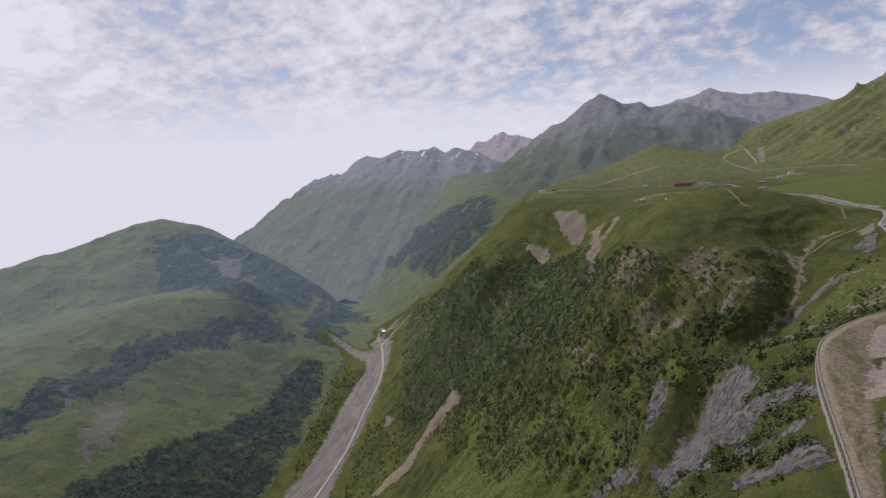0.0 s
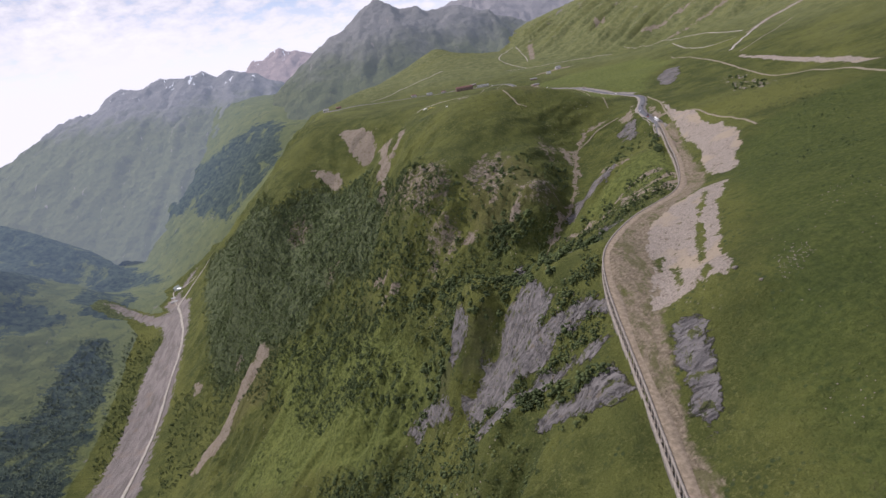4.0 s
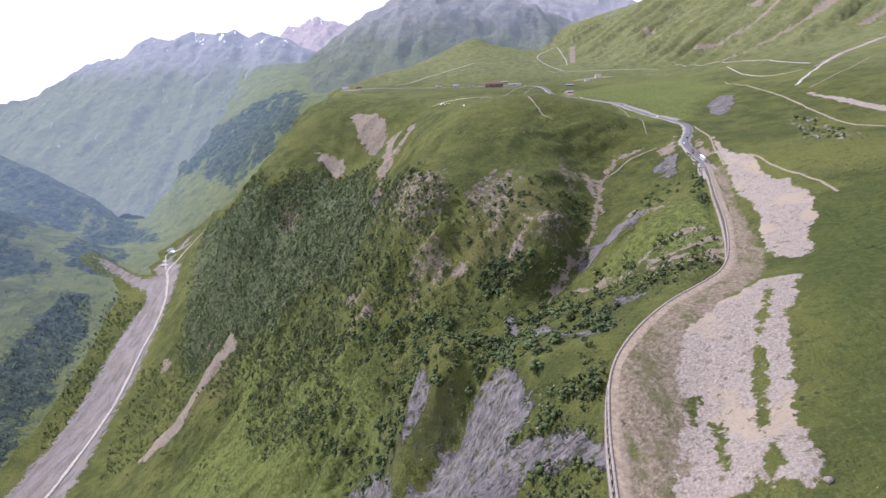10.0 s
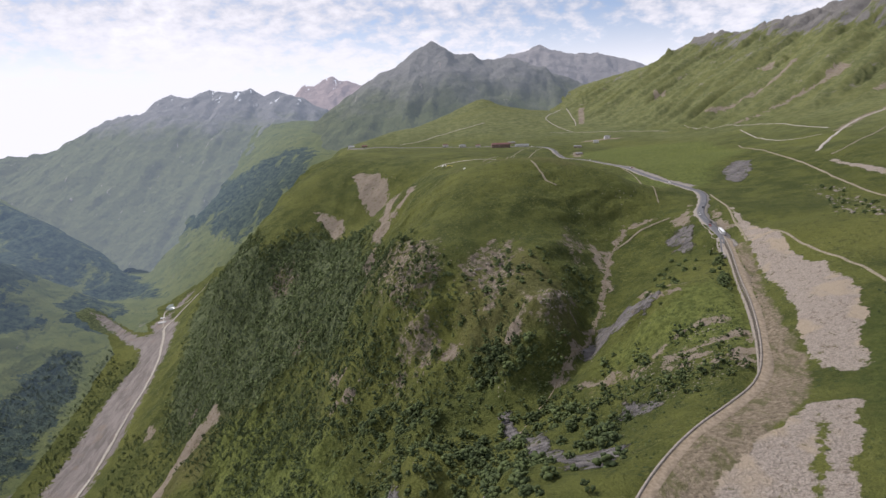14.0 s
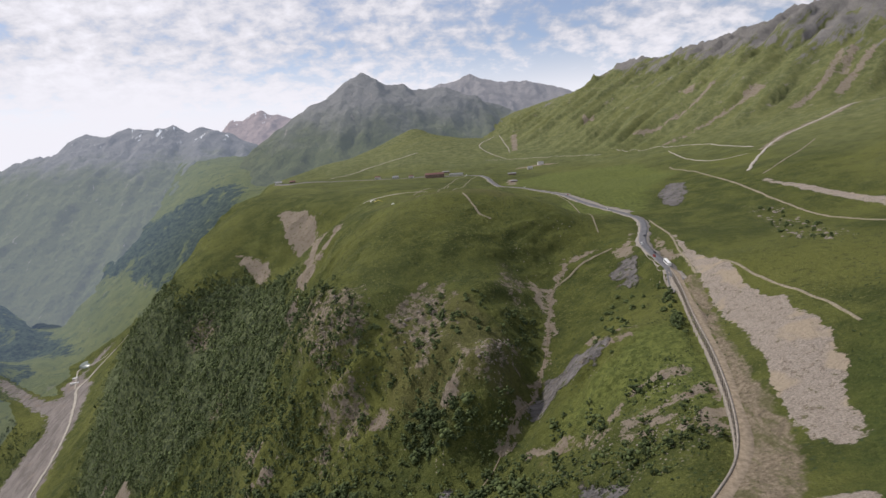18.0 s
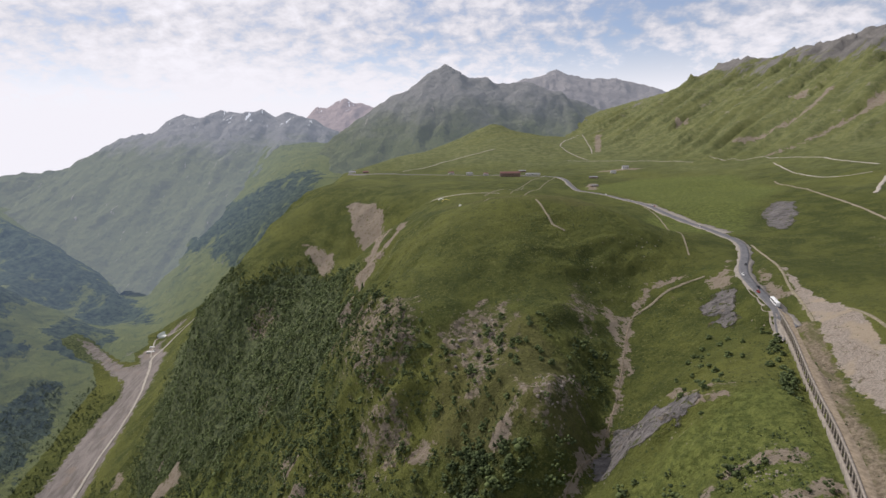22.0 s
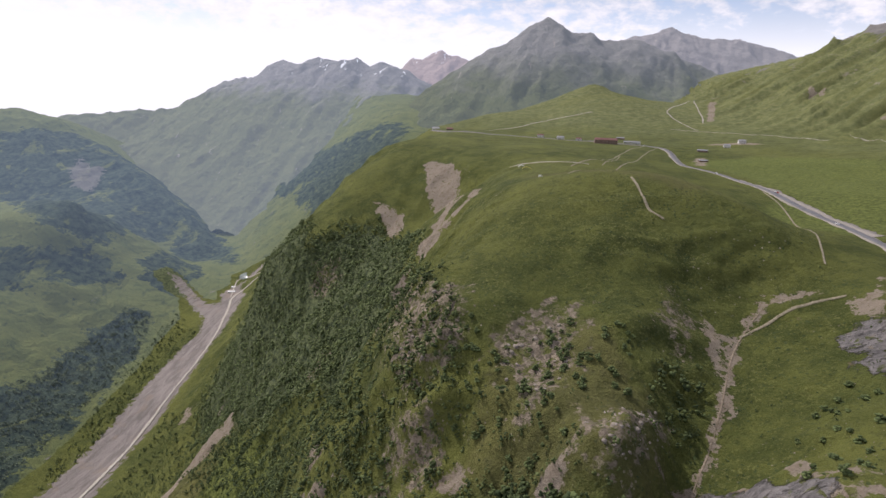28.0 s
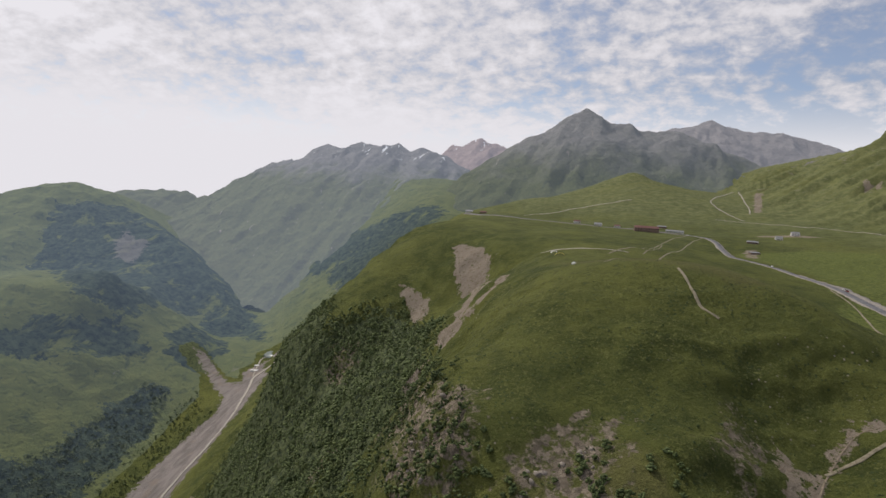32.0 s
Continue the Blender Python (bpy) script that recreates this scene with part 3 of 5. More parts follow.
WEST_MOUNTAIN = [(-3600, 1200, -60), (-3560, 1600, 20), (-3470, 1800, 90), (-3374, 1960, 230), (-3200, 2240, 325), (-3050, 2560, 405), (-2930, 2640, 340), (-2800, 2700, 275)]
EAST_RIDGE = [(560, 3200, 690), (721, 2700, 737), (770, 2540, 745), (805, 2440, 752), (845, 2320, 804), (866, 2285, 822), (889, 2250, 815), (900, 2230, 826), (945, 2145, 806), (960, 2095, 830), (977, 2047, 834), (1012, 1990, 836), (1050, 1935, 846), (1110, 1850, 864), (1140, 1822, 862), (1165, 1800, 880), (1202, 1768, 894), (1225, 1748, 892), (1262, 1719, 912), (1310, 1680, 906), (1344, 1650, 908), (1349, 1564, 842), (1356, 1450, 774), (1388, 1436, 780), (1700, 1300, 900), (2300, 900, 1000)]


WEST_SPUR = [(-2800, 2700, 272), (-2480, 2560, 228), (-2120, 2380, 178), (-1900, 2250, 112), (-1700, 2170, 52), (-1520, 2090, -10)]


def smooth_max(a, b, k):
    h = np.clip(0.5 + 0.5 * (b - a) / k, 0, 1)
    return a + (b - a) * h + k * h * (1 - h)


def base_height(x, y):
    shape = np.shape(x)
    p = np.c_[np.ravel(x), np.ravel(y)]
    z = np.empty(len(p))
    for i in range(0, len(p), 20000):
        q = p[i:i + 20000]
        z[i:i + 20000] = (spline(q, SPOTS) * WEIGHTS[None, :-3]).sum(1) + WEIGHTS[-3] + q[:, 0] / 1000 * WEIGHTS[-2] + q[:, 1] / 1000 * WEIGHTS[-1]
    return z.reshape(shape)


def ridge(x, y, line, fall, relief):
    """The land under a crest: the highest of its stretches, each falling away to both sides."""
    line = np.array(line, float)
    z = np.full(x.shape, -1e4)
    for a, b in zip(line[:-1], line[1:]):
        d = b[:2] - a[:2]
        s = np.clip(((x - a[0]) * d[0] + (y - a[1]) * d[1]) / (d @ d), 0, 1)
        r = np.hypot(x - a[0] - s * d[0], y - a[1] - s * d[1])
        z = np.maximum(z, a[2] + s * (b[2] - a[2]) - fall * r + relief * np.clip(r / 140, 0.1, 1))
    return z


def height(x, y):
    x, y = np.asarray(x, float), np.asarray(y, float)
    z = base_height(x, y)
    z = smooth_max(z, ridge(x, y, WEST_MOUNTAIN, 0.33, 30 * rough(x, y, 420, 3, 5, 0.5, True)), 60)
    # ribs and gullies run straight down from the eastern crest
    run, down = 0.55 * x - 0.83 * y, 0.83 * x + 0.55 * y
    ribs = rough(run + 14 * rough(x, y, 120, 44, 3), 0.14 * down, 85, 8, 4, 0.55, True)
    fine = rough(run + 6 * rough(x, y, 40, 45, 2), 0.22 * down, 26, 9, 3, 0.55, True)
    z = smooth_max(z, ridge(x, y, EAST_RIDGE, 0.50, 38 * ribs + 9 * fine - 16), 30)
    z = z + (14 * fine + 7 * rough(x, y, 30, 41, 3, 0.6, True) - 7) * np.clip((z - 690) / 90, 0, 1)
    folds = rough(x + 0.5 * y, y - 0.3 * x, 330, 31, 5, 0.52, True)
    z = smooth_max(z, ridge(x, y, WEST_SPUR, 0.44, 22 * folds), 40)
    z = z + 34 * folds * np.clip((-x - 950) / 500, 0, 1) * np.clip(along(x, y, RIVER)[0] / 250, 0, 1)
    # the upper river runs in a trench between the spurs
    d, bed, _ = along(x, y, RIVER)
    cap = bed[..., 0] + 6 + 0.72 * np.maximum(d - 45, 0) + 18 * folds * np.clip(d / 250, 0, 1)
    z = z + (-smooth_max(-z, -cap, 40) - z) * np.clip((y - 1250) / 400, 0, 1) * np.clip((-x - 640) / 220, 0, 1)
    # the hillside drops below the outer face of the gallery
    d, _, side = along(x, y, GALLERY_FRONT)
    z = z - 6.5 * np.exp(-np.maximum(d - 2, 0) / 10) * (side < 0) * (y > -260) * (y < 430)
    # the road bed is cut level into the slope
    d, bed, _ = along(x, y, [(236, 722, 458), (242, 597, 458.5), (224, 545, 457), (206, 507, 455), (198, 482, 453), (196, 455, 450), (194, 420, 446)])
    z = z + (bed[..., 0] - z) * np.clip((15 - d) / 9, 0, 1)
    # furrows down the steep sides, hummocks on the flatter ground
    steep = np.clip(np.hypot(*[(base_height(x + e, y + f) - base_height(x - e, y - f)) / 24 for e, f in ((12, 0), (0, 12))]) - 0.3, 0, 0.8)
    calm = np.clip((along(x, y, [p[:2] for p in ROAD_LINE[:6]] + GALLERY_FRONT)[0] - 12) / 40, 0, 1)
    river = np.clip(along(x, y, RIVER)[0] / 120, 0.05, 1)
    z = z + steep * calm * river * (24 * rough(x * 0.6 + 0.3 * y, y - 0.3 * x, 62, 21, 5, 0.55, True) + 9 * rough(x, y, 26, 22, 3, 0.5))
    ribs = np.clip((x + 380) / 80, 0, 1) * np.clip((-15 - x) / 40, 0, 1) * np.clip((y + 120) / 80, 0, 1) * np.clip((430 - y) / 80, 0, 1)
    z = z + ribs * calm * 19 * rough(x * 0.35 + 0.1 * y, y - 0.25 * x, 58, 51, 4, 0.5, True)
    return z + calm * river * (1.6 * rough(x, y, 38, 23, 4, 0.5) + 5 * rough(x, y, 160, 24, 3, 0.5) * np.clip((np.hypot(x, y - 300) - 500) / 500, 0, 1))


# ---- ground ----
QUARRY = [(-283, 1114), (-271, 1121), (-239, 1102), (-200, 1055), (-196, 1012), (-206, 985), (-230, 1000), (-256, 1042)]
SLIDE = [(-150, 800), (-148, 740), (-153, 691), (-152, 620), (-163, 660), (-168, 718), (-166, 780), (-172, 850), (-180, 900), (-170, 870)]
SLIDE_PATCH = [(-349, 1036), (-319, 1024), (-288, 1007), (-274, 977), (-289, 953), (-312, 990), (-334, 1012)]
SLIDE_LOW = [(-52, 371), (-46, 375), (-40, 377), (-37, 371), (-34, 365), (-40, 363), (-46, 362), (-51, 366)]
ROCKS_HIGH = [(-25, 429), (-12, 444), (7, 445), (13, 421), (2, 393), (-6, 386), (-17, 398), (-25, 416)]
ROCKS_LOW = [(21, 368), (34, 379), (56, 397), (58, 381), (43, 355), (28, 352), (20, 360)]
ROCKS_SMALL = [(4, 353), (13, 355), (16, 350), (11, 345), (5, 346)]
CLIFFS = [(-109, 461), (-91, 471), (-72, 477), (-58, 448), (-60, 419), (-78, 419), (-99, 437)]
GULLY_BARE = [(91, 503), (99, 497), (103, 474), (99, 447), (95, 448), (94, 472)]
GULLY_BED = [(162, 520), (136, 518), (112, 484), (96, 426), (85, 391), (66, 353), (42, 322)]
SLUMP = [(63, 336), (70, 355), (82, 367), (90, 362), (102, 340), (112, 330), (104, 326), (90, 328), (77, 333), (66, 330)]
BANK_HIGH = [(167, 474), (179, 478), (183, 464), (175, 453), (167, 457)]
BANK_LOW = [(163, 446), (174, 449), (174, 436), (166, 432)]
PURPLE_PATCH = [(316, 720), (352, 770), (362, 756), (331, 682), (300, 642), (295, 656)]
CUT_SLOPE = [(50, 73), (62, 96), (86, 116), (116, 139), (128, 133), (108, 102), (92, 75), (83, 50), (71, 28), (64, 5), (58, -4), (52, 0), (48, 5), (40, 4), (28, 7), (34, 25), (43, 43)]
CUT_STRIP = [(106, 118), (83, 79), (73, 56), (61, 26), (54, 6)]
CUT_STRIP_LOW = [(52, 58), (50, 36), (45, 16)]
UPPER_SCAR = [(226, 485), (218, 416), (215, 376), (202, 322), (206, 300), (197, 253), (182, 216), (166, 195), (152, 165), (143, 160), (137, 174), (146, 203), (168, 264), (185, 337)]
ROOF = [(125, 192), (88, 155), (45, 112), (25, 78), (18, 47), (30, 8), (45, 5), (45, 45), (58, 83), (81, 110), (118, 149), (135, 177), (145, 212), (173, 309), (196, 380), (190, 390), (152, 268)]
ROOF_LOW = [(18, 49), (12, 0), (7, -49), (-1, -110), (-9, -200), (0, -205), (7, -120), (14, -57), (22, -20), (32, 5)]
SHALE_MAIN = [(-24, 167), (-17, 158), (-8, 91), (-14, 88), (-22, 100), (-28, 102), (-19, 86), (-5, 74), (10, 56), (17, 45), (16, 40), (3, 56), (-9, 66), (-18, 68), (-36, 76), (-47, 74), (-57, 97), (-71, 145), (-75, 158), (-63, 157), (-53, 162), (-39, 158), (-30, 160)]
SHALE_WEST = [(-74, 205), (-60, 183), (-66, 177), (-78, 184)]
SHALE_SOUTH = [(10, 14), (0, 14), (-13, 36), (-30, 54), (-45, 52), (-58, 50), (-69, 72), (-57, 75), (-38, 63), (-23, 58), (-10, 40), (3, 20)]
SHALE_FOOT = [(5, -15), (5, -25), (-5, -24), (-21, -4), (-32, 10), (-24, 12), (-11, 0)]
SHALE_TAIL = [(-138, 253), (-119, 243), (-94, 176), (-87, 161), (-109, 201)]
SHALE_EAST = [(32, -14), (36, -20), (32, -36), (26, -62), (18, -70), (24, -40), (29, -24)]
STREAM_SHALE = [(0, 302), (10, 278), (19, 196), (22, 163), (34, 164), (46, 160), (34, 135), (24, 138), (17, 160), (9, 216)]
BANK_SHALE = [(62, 221), (74, 196), (68, 188), (59, 207)]
WEST_SCREE = [(-474, 782), (-430, 705), (-480, 712), (-515, 696), (-532, 656), (-599, 672), (-646, 691), (-622, 722), (-577, 737), (-537, 758), (-479, 751)]
WEST_SCREE_SMALL = [(-559, 865), (-520, 808), (-559, 835), (-607, 878)]
WEST_SCREE_LOW = [(-731, 985), (-703, 946), (-711, 923), (-736, 955)]
BED = [(-996, 1736), (-1051, 1704), (-1026, 1594), (-954, 1516), (-873, 1305), (-842, 1159), (-815, 1041), (-817, 904), (-778, 724), (-740, 571), (-733, 379), (-702, 39), (-731, -437), (-849, -448), (-835, 52), (-855, 379), (-868, 609), (-900, 827), (-938, 1038), (-969, 1201), (-970, 1321), (-1006, 1391),
       (-1168, 1503), (-1277, 1576), (-1229, 1579), (-1058, 1474), (-1008, 1473), (-1055, 1538), (-1050, 1602)]
WEST_WOOD = [(-1161, 1359), (-1222, 1346), (-1216, 1203), (-1175, 1052), (-1175, 858), (-1207, 724), (-1220, 614), (-1226, 466), (-1201, 251), (-1137, -69), (-892, -71), (-887, 289), (-893, 413), (-900, 511), (-925, 657), (-977, 802), (-1028, 1005), (-1096, 1238)]
FACE_WOOD = [(-646, 1144), (-683, 985), (-638, 891), (-502, 770), (-418, 705), (-364, 660), (-312, 640), (-262, 640), (-205, 560), (-165, 540), (-160, 616), (-178, 690), (-232, 844), (-262, 925), (-329, 985), (-384, 960), (-420, 925), (-470, 985), (-560, 1130)]
UP_WOOD = [(-1498, 1852), (-1635, 2097), (-1612, 2253), (-1392, 2021), (-1373, 1920), (-1357, 1814), (-1370, 1736)]
UP_WOOD_SMALL = [(-1355, 1556), (-1400, 1745), (-1283, 1733), (-1184, 1577), (-1116, 1492), (-1179, 1475), (-1281, 1481)]
# real wood, stretched over the spur's whole east flank to paint its shade
SLOPE_WOOD_SHADE = [(-2861, 2331), (-2625, 2600), (-2290, 2600), (-1802, 2430), (-1560, 2180), (-1590, 1875), (-1444, 1500), (-1561, 1400), (-2000, 1640), (-2432, 1897)]
CLIFF_WOOD = [(-1382, 2309), (-1377, 2381), (-1324, 2507), (-1291, 2641), (-1104, 2610), (-812, 2569), (-707, 2277), (-720, 1990), (-888, 1852), (-998, 2011), (-1243, 2285)]
BELT_WOOD = [(-1567, 333), (-1555, 543), (-1600, 813), (-1610, 1006), (-1547, 1243), (-1457, 1480), (-1405, 1352), (-1482, 1032), (-1486, 910), (-1455, 767), (-1460, 649), (-1451, 534), (-1469, 315)]
SHOULDER_WOOD = [(-1441, 1294), (-1460, 1408), (-1413, 1492), (-1341, 1442), (-1375, 1331), (-1412, 1268)]
TRENCH_WOOD = [(-1848, 2524), (-1803, 2576), (-1504, 2416), (-1504, 2306), (-1571, 2262)]
EAST_TRENCH_WOOD = [(-1462, 2026), (-1354, 2028), (-1193, 1802), (-1262, 1792)]
ERODED_HIGH = [(-1422, 691), (-1421, 778), (-1367, 733), (-1266, 584), (-1325, 587)]
ERODED_NARROW = [(-1537, 709), (-1471, 676), (-1380, 590), (-1434, 623)]
ERODED_LOW = [(-1367, 599), (-1353, 625), (-1289, 572), (-1261, 523)]
SPUR_SCREE = [(-2329, 2219), (-2400, 2350), (-2277, 2284), (-2218, 2302), (-2048, 2056), (-2192, 2097)]
EAST_SCREE = [(555, 1900), (570, 1890), (580, 1830), (565, 1815), (552, 1850)]
EAST_SCREE_SMALL = [(772, 1653), (792, 1604), (761, 1536), (747, 1574)]
ZIGZAG_BARE = [(354, 2128), (368, 2089), (323, 1827), (304, 1816)]
SLIDE_MID = [(-174, 450), (-169, 464), (-148, 425), (-154, 421)]
SLIDE_THIN = [(-160, 410), (-131, 403), (-126, 402), (-147, 397)]
EAST_STREAKS = [[(797, 1509), (727, 1452), (646, 1417), (558, 1434)], [(1030, 1361), (949, 1281), (891, 1240), (812, 1207)], [(1054, 1346), (1004, 1305), (968, 1263)], [(1080, 1316), (1015, 1270), (945, 1225), (915, 1205)], [(1125, 1153), (1014, 1129), (899, 1086), (771, 1016), (676, 999), (562, 896)]]
DOME_CRAG = [(-32, 431), (-20, 444), (0, 460), (15, 464), (12, 429), (-1, 405), (-10, 388), (-14, 420)]
GULLY_CRAG = [(70, 500), (84, 488), (76, 455), (62, 462)]
SPUR_CRAG = [(-90, 400), (-70, 405), (-50, 385), (-62, 372), (-85, 380)]
FACE_CRAG = [(-148, 590), (-110, 500), (-83, 469), (-66, 427), (-78, 415), (-104, 450), (-140, 530)]
FACE_CRAG_HIGH = [(-395, 900), (-365, 905), (-345, 870), (-365, 850), (-390, 870)]
FACE_CRAG_LOW = [(-290, 690), (-262, 700), (-250, 660), (-275, 650)]
CHUTE = [(-120, 778), (-128, 742), (-141, 723), (-152, 706), (-163, 690), (-160, 640), (-155, 600)]
CHUTE_SIDE = [(-146, 822), (-154, 772), (-166, 752), (-171, 715)]
RIVER_FACE_WOOD = [(-931, 1697), (-861, 1422), (-734, 1135), (-691, 997), (-612, 1028), (-590, 1130), (-620, 1300), (-660, 1480), (-720, 1640)]
BEND_BANK = [(211, 488), (212, 469), (209, 440), (202, 440), (202, 459)]
ROAD_EDGE_BARE = [(178, 500), (190, 512), (204, 530), (196, 500), (186, 478), (178, 486)]
LOT = [(186, 1195), (205, 1215), (194, 1120), (180, 1120)]
EAST_STRIP_BARE = [(227, 1405), (263, 1436), (317, 1436), (354, 1405), (330, 1398), (262, 1410)]
UPPER_BANK = [(414, 650), (413, 602), (413, 530), (415, 475), (396, 397), (374, 340), (360, 300), (356, 330), (382, 400), (403, 476), (402, 530), (404, 602), (408, 648)]
ROCK_FIELD = [(335, 560), (350, 520), (330, 442), (300, 360), (275, 366), (276, 406), (302, 467)]
FAN = [(839, 1399), (850, 1352), (799, 1339), (776, 1326), (720, 1313), (651, 1294), (601, 1283), (549, 1262), (553, 1270), (601, 1292), (651, 1306), (716, 1326), (780, 1342), (804, 1374)]
LOW_MEADOW = [(-479, 731), (-314, 612), (-148, 371), (-80, 194), (-129, 258), (-168, 248), (-462, 485), (-442, 549), (-365, 548)]
ROAD_MEADOW = [(150, 700), (225, 800), (215, 950), (170, 1150), (300, 1250), (450, 1150), (420, 900), (330, 780), (260, 640)]
DEEP_PASTURE = [(135, 145), (160, 185), (215, 240), (330, 260), (420, 100), (400, -300), (20, -300), (40, -60), (68, -20), (95, 30), (112, 90)]
BANK_MEADOW = [(117, 317), (171, 334), (149, 257), (133, 221), (69, 303), (90, 315)]
STONE_BAND_LONG = [(142, 231), (135, 247), (120, 245), (103, 245), (85, 250), (75, 281), (55, 299)]
STONE_BAND_UPPER = [(122, 324), (112, 327), (101, 334), (88, 340), (79, 357)]
STONE_BAND = [(130, 333), (114, 341), (103, 354), (94, 362)]
STONE_BAND_LOW = [(134, 222), (114, 226), (97, 244), (82, 254)]
STONE_BAND_MID = [(132, 271), (113, 275), (96, 268)]
STONE_BAND_FOOT = [(122, 214), (102, 227), (84, 246)]

AREAS = {
    "meadow": [LOW_MEADOW, BANK_MEADOW, ROAD_MEADOW],
    "deep": [DEEP_PASTURE],
    "scree": [QUARRY, ROAD_EDGE_BARE, SLIDE, SLIDE_PATCH, SLIDE_LOW, GULLY_BARE, WEST_SCREE, WEST_SCREE_SMALL, WEST_SCREE_LOW, FAN, ROCKS_SMALL, EAST_SCREE, EAST_SCREE_SMALL, ZIGZAG_BARE, SLIDE_MID, SLIDE_THIN, BEND_BANK, LOT, EAST_STRIP_BARE, ERODED_HIGH, ERODED_NARROW, ERODED_LOW, SPUR_SCREE],
    "shale": [SHALE_MAIN, SHALE_WEST, SHALE_SOUTH, SHALE_FOOT, SHALE_TAIL, SHALE_EAST, STREAM_SHALE, BANK_SHALE, SLUMP, BANK_HIGH, BANK_LOW, PURPLE_PATCH],
    "soil": [ROOF, ROOF_LOW],
    "cut": [CUT_SLOPE, UPPER_SCAR, UPPER_BANK],
    "wood": [RIVER_FACE_WOOD, WEST_WOOD, FACE_WOOD, UP_WOOD, UP_WOOD_SMALL, SLOPE_WOOD_SHADE, CLIFF_WOOD, BELT_WOOD, SHOULDER_WOOD, TRENCH_WOOD, EAST_TRENCH_WOOD],
    "rock": [ROCKS_HIGH, ROCKS_LOW, CLIFFS, DOME_CRAG, GULLY_CRAG, SPUR_CRAG, FACE_CRAG, FACE_CRAG_HIGH, FACE_CRAG_LOW],
    "bed": [BED],
    "dry": [[(-30, 440), (20, 450), (60, 400), (60, 345), (0, 340), (-40, 370)], [(-60, 760), (60, 700), (140, 640), (90, 600), (-20, 650)], [(-475, 750), (-400, 690), (-428, 619), (-564, 672)]],
    "stones": [ROCK_FIELD, [(80, 250), (130, 280), (130, 205), (60, 190)]],
}
LINES = {
    "scree": [(GULLY_BED, 1.8), (STONE_BAND, 3.4), (STONE_BAND_LOW, 2.6), (STONE_BAND_MID, 2.0), (STONE_BAND_FOOT, 2.4), (STONE_BAND_LONG, 3.0), (STONE_BAND_UPPER, 2.2)] + [(streak, 7.5) for streak in EAST_STREAKS] + [(CHUTE, 6.0), (CHUTE_SIDE, 4.5)],
}
CUT_STRIP_EDGE = [(53, 62), (44, 39), (34, 20)]
CUT_STRIP_MID = [(60, 58), (51, 34), (41, 7)]
GRASS_STRIPS = [(CUT_STRIP, 1.6), (CUT_STRIP_LOW, 0.6), (CUT_STRIP_EDGE, 1.0), (CUT_STRIP_MID, 0.5)]


def inside(x, y, area, reach=45.0):
    """How far places lie inside (+) or outside (-) an area, in metres."""
    a = np.array(area, float)
    out = np.full(x.shape, -reach)
    near = (x > a[:, 0].min() - reach) & (x < a[:, 0].max() + reach) & (y > a[:, 1].min() - reach) & (y < a[:, 1].max() + reach)
    px, py = x[near], y[near]
    dist, odd = np.full(px.shape, reach), np.zeros(px.shape, bool)
    for p, q in zip(a, np.roll(a, -1, 0)):
        d = q - p
        s = np.clip(((px - p[0]) * d[0] + (py - p[1]) * d[1]) / max(d @ d, 1e-6), 0, 1)
        dist = np.minimum(dist, np.hypot(px - p[0] - s * d[0], py - p[1] - s * d[1]))
        odd ^= ((p[1] > py) != (q[1] > py)) & (px < p[0] + (py - p[1]) / (d[1] if abs(d[1]) > 1e-9 else 1e-9) * d[0])
    out[near] = np.where(odd, dist, -dist)
    return out


def spaced(lo, dense_lo, dense_hi, hi, step, growth, near, cap):
    """Grid lines: close together in the middle, then wider, up to the cap as far as near and beyond that up to 44 m."""
    mid = np.arange(dense_lo, dense_hi + step, step)
    up, down, s = [mid[-1]], [mid[0]], step
    while up[-1] < hi:
        s = min(s * growth, cap if up[-1] < near else 44)
        up.append(up[-1] + s)
    s = step
    while down[-1] > lo:
        s = min(s * growth, 44)
        down.append(down[-1] - s)
    return np.r_[down[:0:-1], mid, up[1:]]


XS = spaced(-4900, -260, 290, 4300, 2.5, 1.025, 1450, 12.0)
YS = spaced(-900, -90, 620, 4600, 2.5, 1.02, 2500, 14.0)
GX, GY = np.meshgrid(XS, YS)
GZ = height(GX, GY)


VALLEY_SIDE = [(-919, -837), (-900, 379), (-919, 635), (-964, 878), (-1009, 1070), (-1073, 1275), (-1082, 1387), (-1160, 1473), (-1290, 1518), (-1303, 1601), (-1242, 1597), (-1077, 1497), (-1037, 1495), (-1085, 1560), (-1080, 1622), (-1130, 1699), (-1100, 1755), (-1030, 1766), (-860, 1760), (-560, 1950), (-560, 4600), (-4300, 4600), (-4300, -700)]
SUNK = np.clip((inside(GX, GY, VALLEY_SIDE, 260.0) - 12) / 90, 0, 1)


def ground_z(x, y):
    """The height of the land, as laid out by the ground sheet."""
    x, y = np.asarray(x, float), np.asarray(y, float)
    i = np.clip(np.searchsorted(XS, x) - 1, 0, len(XS) - 2)
    j = np.clip(np.searchsorted(YS, y) - 1, 0, len(YS) - 2)
    u, v = (x - XS[i]) / (XS[i + 1] - XS[i]), (y - YS[j]) / (YS[j + 1] - YS[j])
    return (GZ[j, i] * (1 - u) + GZ[j, i + 1] * u) * (1 - v) + (GZ[j + 1, i] * (1 - u) + GZ[j + 1, i + 1] * u) * v


